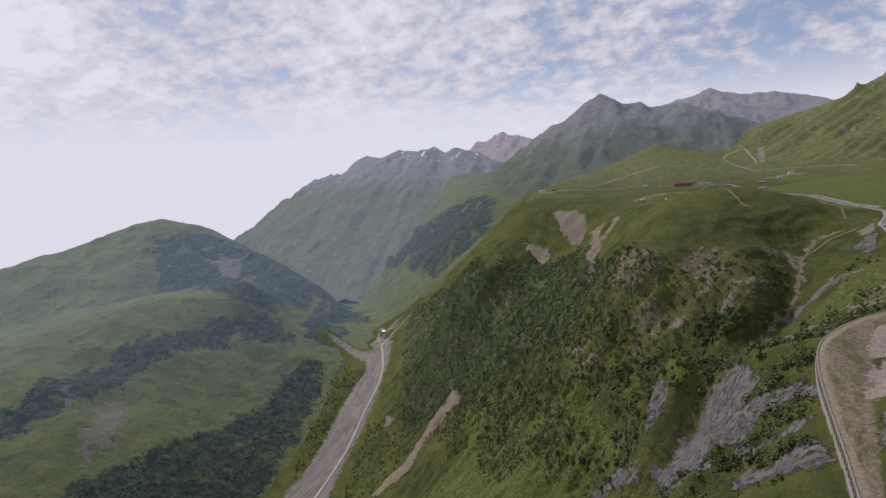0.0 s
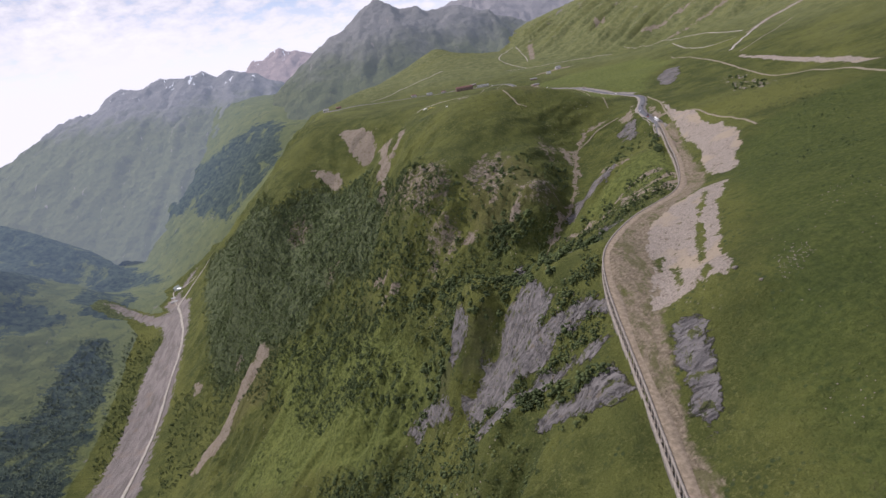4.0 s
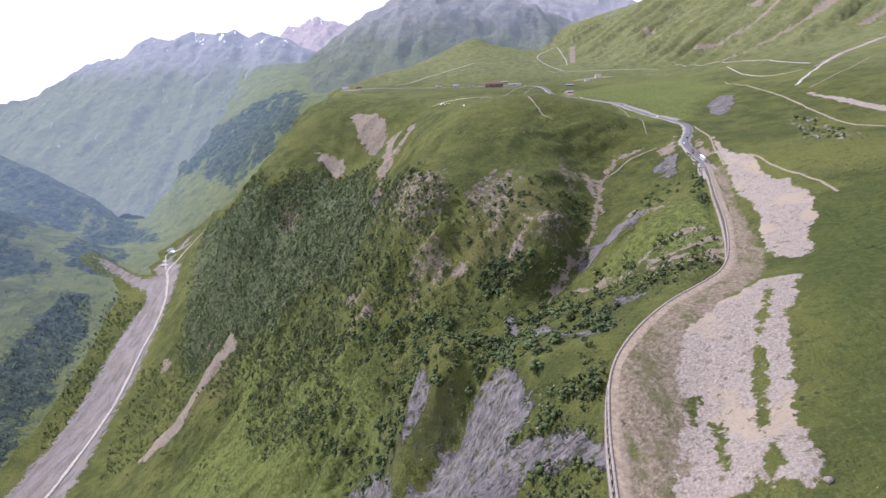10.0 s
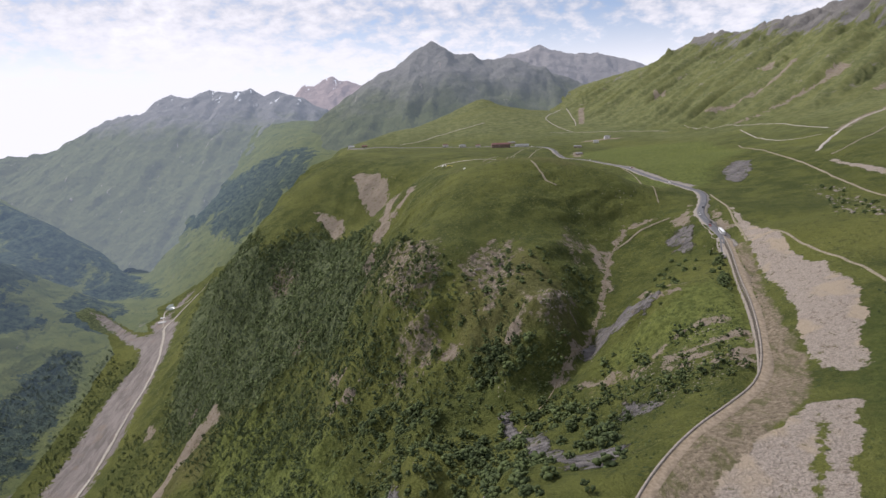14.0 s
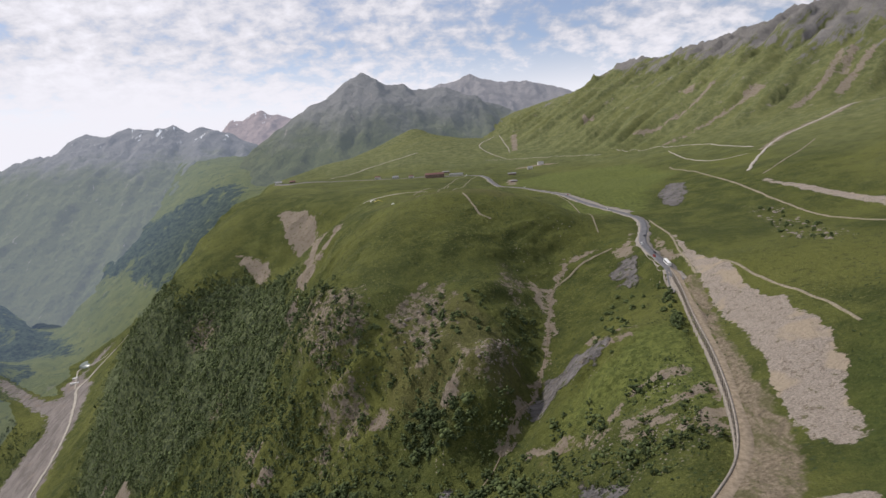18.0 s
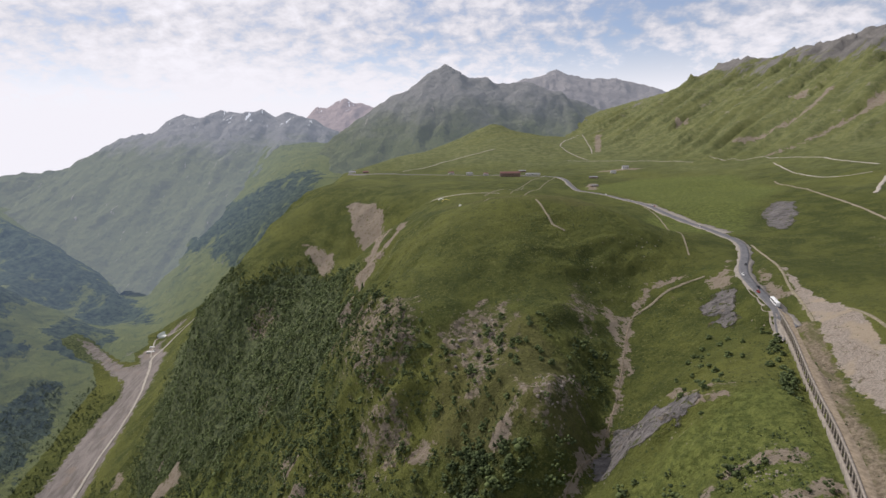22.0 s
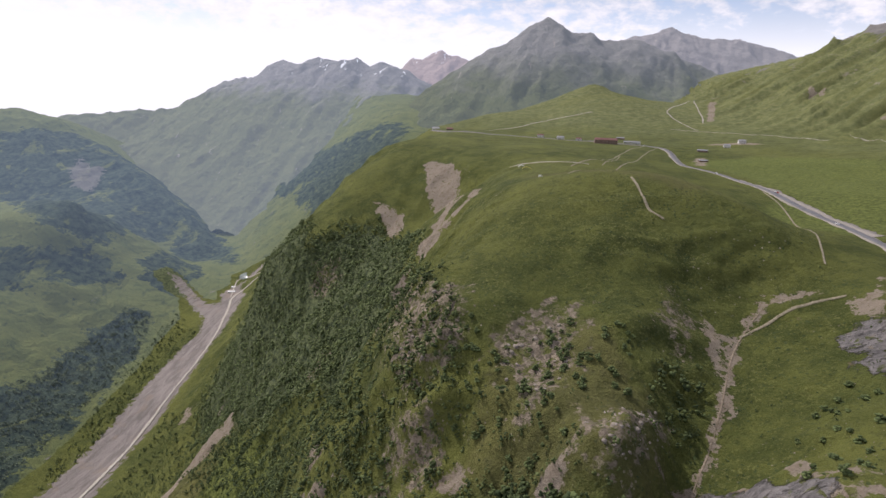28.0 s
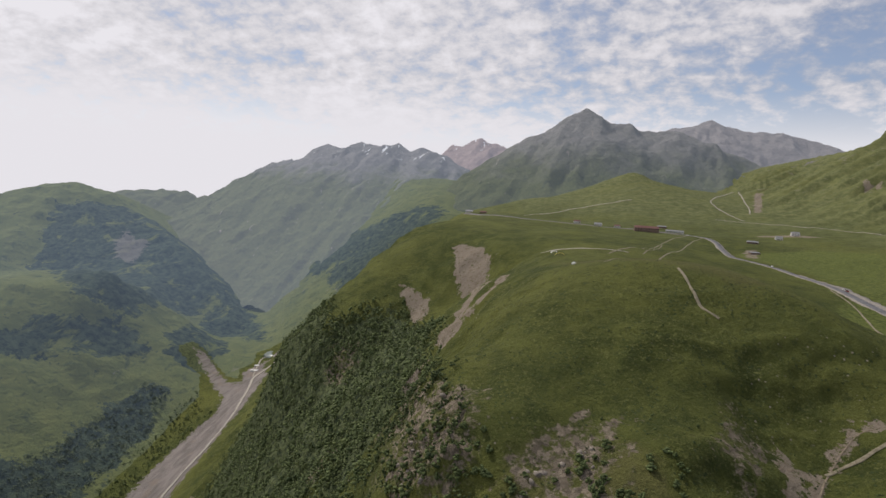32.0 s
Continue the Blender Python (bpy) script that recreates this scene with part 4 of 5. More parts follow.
def grid_mesh(name, gx, gy, gz, material):
    ny, nx = gx.shape
    mesh = bpy.data.meshes.new(name)
    mesh.vertices.add(nx * ny)
    mesh.vertices.foreach_set("co", np.stack([gx, gy, gz], -1).astype(np.float32).ravel())
    i = (np.arange(ny - 1)[:, None] * nx + np.arange(nx - 1)[None, :]).ravel()
    quads = np.stack([i, i + 1, i + nx + 1, i + nx], -1).astype(np.int32)
    mesh.loops.add(quads.size)
    mesh.loops.foreach_set("vertex_index", quads.ravel())
    mesh.polygons.add(len(quads))
    mesh.polygons.foreach_set("loop_start", np.arange(0, quads.size, 4, dtype=np.int32))
    mesh.update()
    mesh.polygons.foreach_set("use_smooth", np.ones(len(quads), dtype=bool))
    mesh.materials.append(material)
    return mesh


def build_ground():
    mesh = grid_mesh("ground", GX, GY, GZ - 22 * SUNK, GROUND)
    for cover in COVERS:
        sd = np.full(GX.shape, -45.0)
        for area in AREAS[cover]:
            sd = np.maximum(sd, inside(GX, GY, area))
        for line, half in LINES.get(cover, ()):
            sd = np.maximum(sd, half - along(GX, GY, line)[0])
        if cover == "cut":
            for line, half in GRASS_STRIPS:
                sd = np.minimum(sd, along(GX, GY, line)[0] - half)
        mesh.attributes.new(cover, "FLOAT", "POINT").data.foreach_set("value", np.maximum(sd, -45).astype(np.float32).ravel())
    return tagged(new("ground", mesh), "steep green mountain valley with pasture, forest and bare scree", "ground", kind="structure")


ground = build_ground()



def build_valley_side():
    """The far side of the valley and the shelf above its head, with distance haze painted as emission."""
    gx, gy = np.meshgrid(np.arange(-4300, -520, 13.0), np.arange(-900, 4600, 13.0))
    deep = inside(gx, gy, VALLEY_SIDE, 260.0)
    gz = height(gx, gy) + np.clip(deep / 15, -3, 1) * 1.6 + 4 * rough(gx, gy, 60, 77, 4, 0.55) * np.clip(deep / 60, 0, 1)
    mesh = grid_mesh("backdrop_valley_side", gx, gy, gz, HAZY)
    for cover in ("wood", "scree"):
        sd = np.full(gx.shape, -45.0)
        for area in AREAS[cover]:
            sd = np.maximum(sd, inside(gx, gy, area))
        mesh.attributes.new(cover, "FLOAT", "POINT").data.foreach_set("value", sd.astype(np.float32).ravel())
    bm = bmesh.new()
    bm.from_mesh(mesh)
    flat = deep.ravel()
    bmesh.ops.delete(bm, geom=[v for v in bm.verts if flat[v.index] < -20], context="VERTS")
    bm.to_mesh(mesh)
    bm.free()
    return tagged(new("backdrop_valley_side", mesh), "hazy green far side of the valley with dark woods", "mountain", kind="structure")


build_valley_side()
# ---- far ranges ----
SUMMIT_RANGE = [(-1000, 3250, 330), (-789, 3300, 426), (-602, 3300, 651), (-468, 3300, 809), (-386, 3300, 886), (-280, 3300, 952), (-146, 3300, 880), (-66, 3300, 886), (46, 3300, 842), (206, 3300, 842), (420, 3350, 760), (800, 3400, 640)]
SUMMIT_SPURS = [[(-280, 3300, 950), (-200, 3120, 760), (-160, 2900, 600), (-60, 2700, 480)], [(-66, 3300, 880), (60, 3100, 740), (190, 2900, 590)], [(-468, 3300, 800), (-480, 3120, 620), (-430, 2900, 450)]]
BACK_RANGE = [(-60, 3900, 780), (111, 3900, 898), (389, 3900, 973), (583, 3900, 910), (765, 3900, 907), (925, 3900, 873), (1079, 3900, 816), (1400, 3900, 800)]
BACK_SPURS = [[(389, 3900, 970), (330, 3700, 800), (380, 3500, 660)], [(765, 3900, 905), (700, 3700, 770), (640, 3500, 640)]]
SNOW_PEAK = [(-1520, 4200, 560), (-1342, 4200, 697), (-1171, 4200, 817), (-1092, 4200, 842), (-926, 4200, 799), (-743, 4200, 737), (-500, 4200, 640)]
SNOW_SPURS = [[(-1092, 4200, 840), (-1010, 4000, 690), (-940, 3800, 560)]]
WEST_RANGE = [(-4209, 3899, 268), (-3487, 4539, 360), (-3168, 4483, 471), (-2775, 4226, 606), (-2424, 3974, 614), (-2104, 3783, 731), (-1899, 3666, 705), (-1732, 3565, 756), (-1561, 3500, 718), (-1433, 3500, 748), (-1357, 3500, 697), (-1273, 3500, 726), (-1119, 3500, 657), (-918, 3500, 555), (-780, 3500, 420)]
WEST_SPURS = [[(-2104, 3783, 729), (-2030, 3588, 647)], [(-2424, 3974, 612), (-2563, 3873, 466), (-2519, 3631, 278)], [(-1273, 3500, 724), (-1240, 3330, 640)], [(-3168, 4483, 469), (-3261, 4155, 332), (-3121, 3771, 179)]]


def far_range(name, label, crest, spurs, front, fall, seed, material):
    """A range of mountains as a mesh of its own, with its spurs, from the crest down towards the valley."""
    rng = np.random.default_rng(seed)
    jagged = []
    for a, b in zip(crest[:-1], crest[1:]):
        n = max(int(math.hypot(b[0] - a[0], b[1] - a[1]) / 55), 1)
        jagged += [tuple(np.array(a) + (np.array(b) - a) * k / n + np.array([0, rng.uniform(-18, 18), rng.uniform(-13, 7)]) * (k > 0)) for k in range(n)]
    crest = jagged + [crest[-1]]
    c = np.array(crest, float)
    gx, gy = np.meshgrid(np.arange(c[:, 0].min() - 250, c[:, 0].max() + 250, 14.0), np.arange(c[:, 1].min() - front, c[:, 1].max() + 220, 14.0))
    folds = rough(gx + 90 * rough(gx, gy, 300, seed + 9, 3), gy * 0.42, 230, seed, 6, 0.58, True)
    z = ridge(gx, gy, crest, fall, 62 * folds)
    for spur in spurs:
        z = smooth_max(z, ridge(gx, gy, spur, fall * 1.05, 55 * folds), 25)
    z = z + 4 * rough(gx, gy, 46, seed + 3, 4, 0.55) + 11 * rough(gx + 24 * rough(gx, gy, 90, seed + 8, 3), gy * 0.45, 70, seed + 5, 4, 0.6, True)
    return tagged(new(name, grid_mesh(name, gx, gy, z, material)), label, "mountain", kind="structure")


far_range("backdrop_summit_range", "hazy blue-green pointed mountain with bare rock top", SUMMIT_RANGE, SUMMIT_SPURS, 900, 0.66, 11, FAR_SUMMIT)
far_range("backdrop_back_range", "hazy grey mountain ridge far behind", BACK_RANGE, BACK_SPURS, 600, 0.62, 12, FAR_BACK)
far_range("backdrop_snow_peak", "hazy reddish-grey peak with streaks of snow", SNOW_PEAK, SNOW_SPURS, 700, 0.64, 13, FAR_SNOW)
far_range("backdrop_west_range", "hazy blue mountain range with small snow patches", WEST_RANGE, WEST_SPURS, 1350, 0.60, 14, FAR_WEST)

# ---- building blocks ----
def part(name, bm, material, parent=None, label=""):
    """Links a bmesh as one mesh object under a thing or a part."""
    mesh = bpy.data.meshes.new(name)
    bm.to_mesh(mesh)
    bm.free()
    mesh.materials.append(material)
    ob = new(name, mesh)
    if parent is not None:
        ob.parent = parent
    return tagged(ob, label)


def box(bm, x0, y0, z0, x1, y1, z1, bevel=0.0):
    made = bmesh.ops.create_cube(bm, size=1.0, matrix=Matrix.Translation(((x0 + x1) / 2, (y0 + y1) / 2, (z0 + z1) / 2)) @ Matrix.Diagonal((x1 - x0, y1 - y0, z1 - z0, 1)))
    if bevel:
        edges = list({e for v in made["verts"] for e in v.link_edges})
        bmesh.ops.bevel(bm, geom=edges, offset=bevel, segments=2, affect="EDGES")


def one_box(*size, bevel=0.0):
    bm = bmesh.new()
    box(bm, *size, bevel=bevel)
    return bm


def raw_mesh(name, verts, faces, material, smooth=False):
    mesh = bpy.data.meshes.new(name)
    verts, faces = np.asarray(verts, np.float32), np.asarray(faces, np.int32)
    k = faces.shape[1]
    mesh.vertices.add(len(verts))
    mesh.vertices.foreach_set("co", verts.ravel())
    mesh.loops.add(faces.size)
    mesh.loops.foreach_set("vertex_index", faces.ravel())
    mesh.polygons.add(len(faces))
    mesh.polygons.foreach_set("loop_start", np.arange(0, faces.size, k, dtype=np.int32))
    mesh.update()
    if smooth:
        mesh.polygons.foreach_set("use_smooth", np.ones(len(faces), dtype=bool))
    mesh.materials.append(material)
    return mesh


def resample(line, step):
    """A line of (x, y) as a smooth run of places a step apart, with its normals to the left."""
    p = np.array([q[:2] for q in line], float)
    for _ in range(2):
        p = np.vstack([p[:1], np.column_stack([(0.75 * p[:-1] + 0.25 * p[1:]), (0.25 * p[:-1] + 0.75 * p[1:])]).reshape(-1, 2), p[-1:]])
    run = np.r_[0, np.cumsum(np.hypot(*np.diff(p, axis=0).T))]
    s = np.linspace(0, run[-1], max(int(run[-1] / step), 1) + 1)
    q = np.column_stack([np.interp(s, run, p[:, k]) for k in (0, 1)])
    d = np.gradient(q, axis=0)
    d /= np.hypot(*d.T)[:, None]
    return q, np.column_stack([-d[:, 1], d[:, 0]]), d


def ribbon(name, line, width, material, lift=0.3, step=4.0, ragged=0.0, drop=1.5, across=4):
    """A strip laid on the ground along a line, with edges that go down into it."""
    q, n, _ = resample(line, step)
    half = np.full(len(q), width / 2)
    rows = []
    for k in range(across + 1):
        f = 2 * k / across - 1
        off = half * f * (1 + ragged * rough(q[:, 0] + 50 * f, q[:, 1], 9, 40, 3) * 1.4)
        x, y = q[:, 0] + n[:, 0] * off, q[:, 1] + n[:, 1] * off
        rows.append(np.column_stack([x, y, ground_z(x, y) + lift]))
    first, last = rows[0].copy(), rows[-1].copy()
    first[:, 2] -= drop
    last[:, 2] -= drop
    v = np.array([first] + rows + [last])
    m, c = v.shape[1], v.shape[0]
    i = (np.arange(c - 1)[:, None] * m + np.arange(m - 1)[None, :]).ravel()
    return raw_mesh(name, v.reshape(-1, 3), np.stack([i, i + 1, i + m + 1, i + m], -1), material, True)


# ---- roads and tracks ----
ROADWAY = [(-378, 1485), (-291, 1425), (-133, 1402), (-35, 1392), (62, 1395), (141, 1354), (155, 1273), (152, 1190), (160, 1090), (197, 914), (212, 864), (221, 773), (236, 722), (241, 650), (242, 597), (224, 545), (206, 507), (198, 482), (196, 455), (194, 420), (186, 385)]
tagged(new("pavement_verge", ribbon("pavement_verge", ROADWAY, 11.5, VERGE, 0.25, 3.0, 0.35)), "pale gravel verge along the mountain road", "verge", kind="structure")
tagged(new("road", ribbon("road", ROADWAY, 7.0, ASPHALT, 0.5, 3.0)), "grey two-lane asphalt mountain road", "road", kind="structure")
TRACKS = [
    ("gravel_band", [(198, 925), (206, 890), (217, 850), (226, 773), (240, 722), (246, 650)], 15.0, VERGE, "wide gravel band beside the mountain road"),
    ("bend_path", [(116, 490), (138, 503), (157, 509), (178, 510)], 1.6, TRACK, "stony path below the road bend"),
    ("meadow_track", [(-11, 802), (11, 877), (40, 1040), (61, 1197), (120, 1380)], 1.8, TRACK, "earth track over the plateau"),
    ("meadow_track", [(25, 839), (45, 1000), (59, 1154)], 1.4, TRACK, "earth track over the plateau"),
    ("slope_track", [(540, 1198), (520, 1109), (498, 987), (504, 915), (538, 899)], 2.0, PALE_TRACK, "pale track along the mountain foot"),
    ("dome_track", [(46, 615), (52, 596), (56, 580), (61, 570), (70, 566)], 1.9, TRACK, "sandy footpath worn into the grassy dome"),
    ("side_track", [(206, 830), (209, 757), (195, 650), (181, 571), (178, 551)], 1.2, TRACK, "grassy field track below the road"),
    ("tent_track", [(-7, 640), (9, 690), (40, 800), (69, 1000), (100, 1200), (139, 1339)], 1.6, TRACK, "earth track to the launch meadow"),
    ("camp_track", [(-90, 850), (-36, 830), (10, 830)], 2.0, PALE_TRACK, "pale gravel strip on the plateau"),
    ("scar_path", [(246, 586), (229, 511), (222, 477), (214, 448), (210, 420), (196, 381)], 1.6, TRACK, "narrow path beside the road bend"),
    ("upper_road", [(458, 1010), (407, 791), (392, 692), (380, 626), (366, 554), (361, 508), (358, 461), (345, 380), (330, 280), (300, 150)], 2.6, TRACK, "gravel road across the upper slope"),
    ("hill_track", [(212, 375), (214, 335), (214, 308), (216, 280), (208, 240)], 1.6, TRACK, "faint path through the pasture"),
    ("high_track", [(607, 839), (550, 780), (492, 730), (425, 673)], 2.2, TRACK, "farm track on the slope"),
    ("far_road", [(200, 1690), (287, 1662), (399, 1524), (500, 1385), (562, 1262), (598, 1164), (592, 1080), (579, 951)], 2.2, PALE_TRACK, "pale farm road along the foot of the mountain"),
    ("slope_road", [(1125, 1153), (1014, 1129), (899, 1086), (771, 1016), (676, 999), (562, 896), (436, 723)], 4.5, PALE_TRACK, "pale road climbing the mountain foot"),
    ("zigzag_track", [(340, 2300), (290, 2180), (242, 2062), (212, 1950), (210, 1886), (236, 1799), (268, 1711)], 3.0, PALE_TRACK, "zigzag track on the far hill"),
    ("zigzag_track", [(322, 2208), (309, 2014), (302, 1874), (292, 1800)], 3.0, PALE_TRACK, "zigzag track on the far hill"),
    ("village_track", [(-378, 1500), (-250, 1640), (-120, 1800), (0, 1880)], 3.6, PALE_TRACK, "pale track behind the village"),
    ("river_track", [(-750, -198), (-781, 245), (-781, 439), (-791, 590), (-817, 813), (-842, 1054), (-857, 1222), (-960, 1446), (-1004, 1516), (-982, 1606), (-931, 1697)], 7.5, PALE_TRACK, "pale gravel track along the river bed"),
    ("fork_track", [(-791, 609), (-753, 622), (-713, 605), (-663, 586), (-616, 553), (-578, 504), (-543, 445), (-510, 385), (-468, 335)], 3.0, PALE_TRACK, "pale track leaving the river bed"),
    ("works_track", [(-1004, 1516), (-1045, 1592), (-1087, 1678), (-983, 1667)], 4.0, PALE_TRACK, "pale track round the pond"),
]
for name, line, width, material, label in TRACKS:
    tagged(new(name, ribbon(name, line, width, material, 1.3 if line[0][0] < -600 else 0.35, 3.0, 0.5)), label, "track", kind="structure")
for line in ([(-2398, 2811), (-2348, 2846), (-2299, 2883), (-2257, 2907)], [(-1949, 2643), (-1814, 2535), (-1699, 2362)]):
    tagged(new("water_cascade", ribbon("water_cascade", line, 4.5, WATER, 3.0, 5.0, 0.9, 6.0)), "white mountain stream in the side valley", "stream", kind="structure")
tagged(new("water_gully_stream", ribbon("water_gully_stream", GULLY_BED + [(15, 290), (-20, 240)], 0.8, ROOF_EARTH, 0.12, 3.0, 0.9, 0.4, 2)), "thin stream trickling down the stony gully", "stream", kind="structure")

POND_EDGE = [(-1081, 1670), (-1094, 1709), (-1072, 1732), (-1034, 1715), (-1025, 1675), (-1044, 1655)]


def build_pond():
    c = np.mean(POND_EDGE, 0)
    ring = resample(POND_EDGE + POND_EDGE[:1], 6.0)[0]
    z = float(np.percentile(ground_z(ring[:, 0], ring[:, 1]), 45)) + 0.4
    v = [(c[0], c[1], z)] + [(x, y, z) for x, y in ring] + [(x, y, z - 14) for x, y in ring]
    n = len(ring)
    f = [(0, 1 + k, 1 + (k + 1) % n) for k in range(n)] + [(1 + k, 1 + n + k, 1 + (k + 1) % n) for k in range(n)]
    return tagged(new("water_pond", raw_mesh("water_pond", v, f, POND)), "grey-green settling pond beside the river bed", "pond", kind="structure")


build_pond()

# ---- avalanche gallery along the road ----
def build_gallery():
    gallery = tagged(new("avalanche_gallery"), "long concrete avalanche gallery with open columns and earth roof", "gallery")
    q, n, d = resample(GALLERY_FRONT, 4.6)
    inner = q + n * 4.0
    top = ground_z(inner[:, 0], inner[:, 1])
    top = np.convolve(np.pad(top, 6, mode="edge"), np.ones(13) / 13, mode="valid") + 0.6

    def strip(name, profile, material, label):
        """A run of the given profile of (to the hill, up) along the front."""
        v = np.array([[np.r_[q[i] + n[i] * u, top[i] + w] for u, w in profile] for i in range(len(q))])
        k = len(profile)
        m = len(q)
        f = [(i * k + j, i * k + (j + 1) % k, (i + 1) * k + (j + 1) % k, (i + 1) * k + j) for i in range(m - 1) for j in range(k)]
        ob = new(name, raw_mesh(name, v.reshape(-1, 3), f, material))
        ob.parent = gallery
        return tagged(ob, label)

    strip("roof_edge", [(-0.7, 0.35), (0.2, 0.35), (0.2, -0.8), (-0.7, -0.8)], CONCRETE, "pale weathered concrete roof beam")
    strip("roof_slab", [(0.2, 0.1), (4.5, -0.5), (8.0, -1.2), (8.0, -1.6), (0.2, -0.7)], ROOF_EARTH, "earth-covered roof")
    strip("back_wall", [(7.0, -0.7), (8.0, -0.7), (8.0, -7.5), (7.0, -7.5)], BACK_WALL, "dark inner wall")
    strip("floor", [(-1.2, -5.6), (8.0, -5.6), (8.0, -9.0), (-1.2, -9.0)], ASPHALT, "asphalt road inside")
    strip("sill", [(-1.3, -4.9), (-0.7, -4.9), (-0.7, -12.0), (-1.3, -12.0)], CONCRETE, "stained concrete footing")
    mesh = None
    for i in range(1, len(q) - 1):
        if mesh is None:
            bm = bmesh.new()
            box(bm, -0.55, -0.75, -5.2, 0.55, 0.75, -0.8, 0.06)
            box(bm, -0.85, -1.0, -5.4, 0.75, 1.0, -4.7, 0.05)
            box(bm, -0.6, -1.2, -1.3, 0.6, 1.2, -0.85, 0.05)
            ob = part("column", bm, CONCRETE, gallery)
            mesh = ob.data
        else:
            ob = new("column", mesh)
            ob.parent = gallery
        ob.matrix_local = Matrix.Translation((q[i][0], q[i][1], top[i])) @ Matrix.Rotation(math.atan2(d[i][1], d[i][0]) + math.pi / 2, 4, "Z")
    return gallery


build_gallery()


# ---- vehicles ----
def vehicle(name, label, length, width, high, paint, bus):
    car = tagged(new(name), label, "bus" if bus else "car", "vehicles on the road")
    r = 0.48 if bus else 0.33
    bm = bmesh.new()
    box(bm, -width / 2, -length / 2, r * 0.7, width / 2, length / 2, high * (0.96 if bus else 0.58), 0.18)
    body = part("body", bm, paint, car)
    if bus:
        for s in (-1, 1):
            part("side_window", one_box(s * width / 2 - 0.03, -length * 0.44, high * 0.50, s * width / 2 + 0.03, length * 0.44, high * 0.80, bevel=0.02), GLASS, body, "dark side windows")
        part("windscreen", one_box(-width * 0.44, length / 2 - 0.04, high * 0.42, width * 0.44, length / 2 + 0.04, high * 0.84, bevel=0.02), GLASS, body)
        part("roof_hatch", one_box(-0.5, -0.6, high * 0.95, 0.5, 0.6, high, bevel=0.05), paint, body)
    else:
        bm = bmesh.new()
        made = bmesh.ops.create_cube(bm, size=1.0, matrix=Matrix.Translation((0, -length * 0.05, high * 0.74)) @ Matrix.Diagonal((width * 0.9, length * 0.55, high * 0.36, 1)))
        for v in made["verts"]:
            if v.co.z > high * 0.74:
                v.co.y = -length * 0.05 + (v.co.y + length * 0.05) * 0.62
                v.co.x *= 0.86
        part("cabin", bm, GLASS, body, "dark windows")
        part("roof", one_box(-width * 0.37, -length * 0.21, high * 0.90, width * 0.37, length * 0.11, high * 0.95, bevel=0.03), paint, body)
    for s in (-1, 1):
        for e in (-1, 1):
            bm = bmesh.new()
            bmesh.ops.create_cone(bm, cap_ends=True, segments=14, radius1=r, radius2=r, depth=0.24, matrix=Matrix.Translation((s * (width / 2 - 0.1), e * length * 0.31, r)) @ Matrix.Rotation(math.pi / 2, 4, "Y"))
            wheel = part("wheel", bm, RUBBER, car)
            bm = bmesh.new()
            bmesh.ops.create_cone(bm, cap_ends=True, segments=10, radius1=r * 0.55, radius2=r * 0.5, depth=0.27, matrix=Matrix.Translation((s * (width / 2 - 0.1), e * length * 0.31, r)) @ Matrix.Rotation(math.pi / 2, 4, "Y"))
            part("rim", bm, GREY_ROOF, wheel)
        part("headlight", one_box(s * width * 0.36 - 0.16, length / 2 - 0.05, high * 0.34, s * width * 0.36 + 0.16, length / 2 + 0.03, high * 0.44, bevel=0.02), WHITE_PAINT, car)
    return car


def on_road(ob, index, side, back=False):
    """Stands a vehicle on the road, a part of the way along it, in one of its lanes."""
    q, n, d = resample(ROADWAY, 3.0)
    i = int(index * (len(q) - 1))
    x, y = q[i] + n[i] * side
    z = max(float(ground_z(*(q[i] + n[i] * (side + o)))) for o in (-1.0, 0.0, 1.0)) + 0.52
    heading = math.atan2(d[i][1], d[i][0]) - math.pi / 2 + (math.pi if back else 0)
    slope = (ground_z(*q[min(i + 2, len(q) - 1)]) - ground_z(*q[max(i - 2, 0)])) / 12.0
    ob.matrix_basis = Matrix.Translation((x, y, z)) @ Matrix.Rotation(heading, 4, "Z") @ Matrix.Rotation(math.atan(slope) * (-1 if back else 1), 4, "X")


on_road(vehicle("bus", "long white coach driving up the mountain road", 12.0, 2.5, 3.3, WHITE_PAINT, True), 0.972, 1.7, True)
white_car = vehicle("car", "small white car on the mountain road", 4.4, 1.8, 1.6, WHITE_PAINT, False)
on_road(white_car, 0.935, -1.7)
dark_car = vehicle("car", "dark car on the mountain road", 4.5, 1.8, 1.5, DARK_PAINT, False)
on_road(dark_car, 0.952, 1.7, True)
red_car = vehicle("car", "dark red car on the mountain road", 4.3, 1.8, 1.5, RED_PAINT, False)
on_road(red_car, 0.958, -1.7)
for spot, side, source in ((0.79, -1.7, white_car), (0.43, 1.7, dark_car), (0.915, 1.7, dark_car), (0.60, 1.7, white_car), (0.70, 4.6, white_car), (0.705, 4.6, red_car), (0.34, -4.4, white_car), (0.33, -4.4, dark_car)):
    on_road(copy_thing(source, Matrix()), spot, side, side > 0)


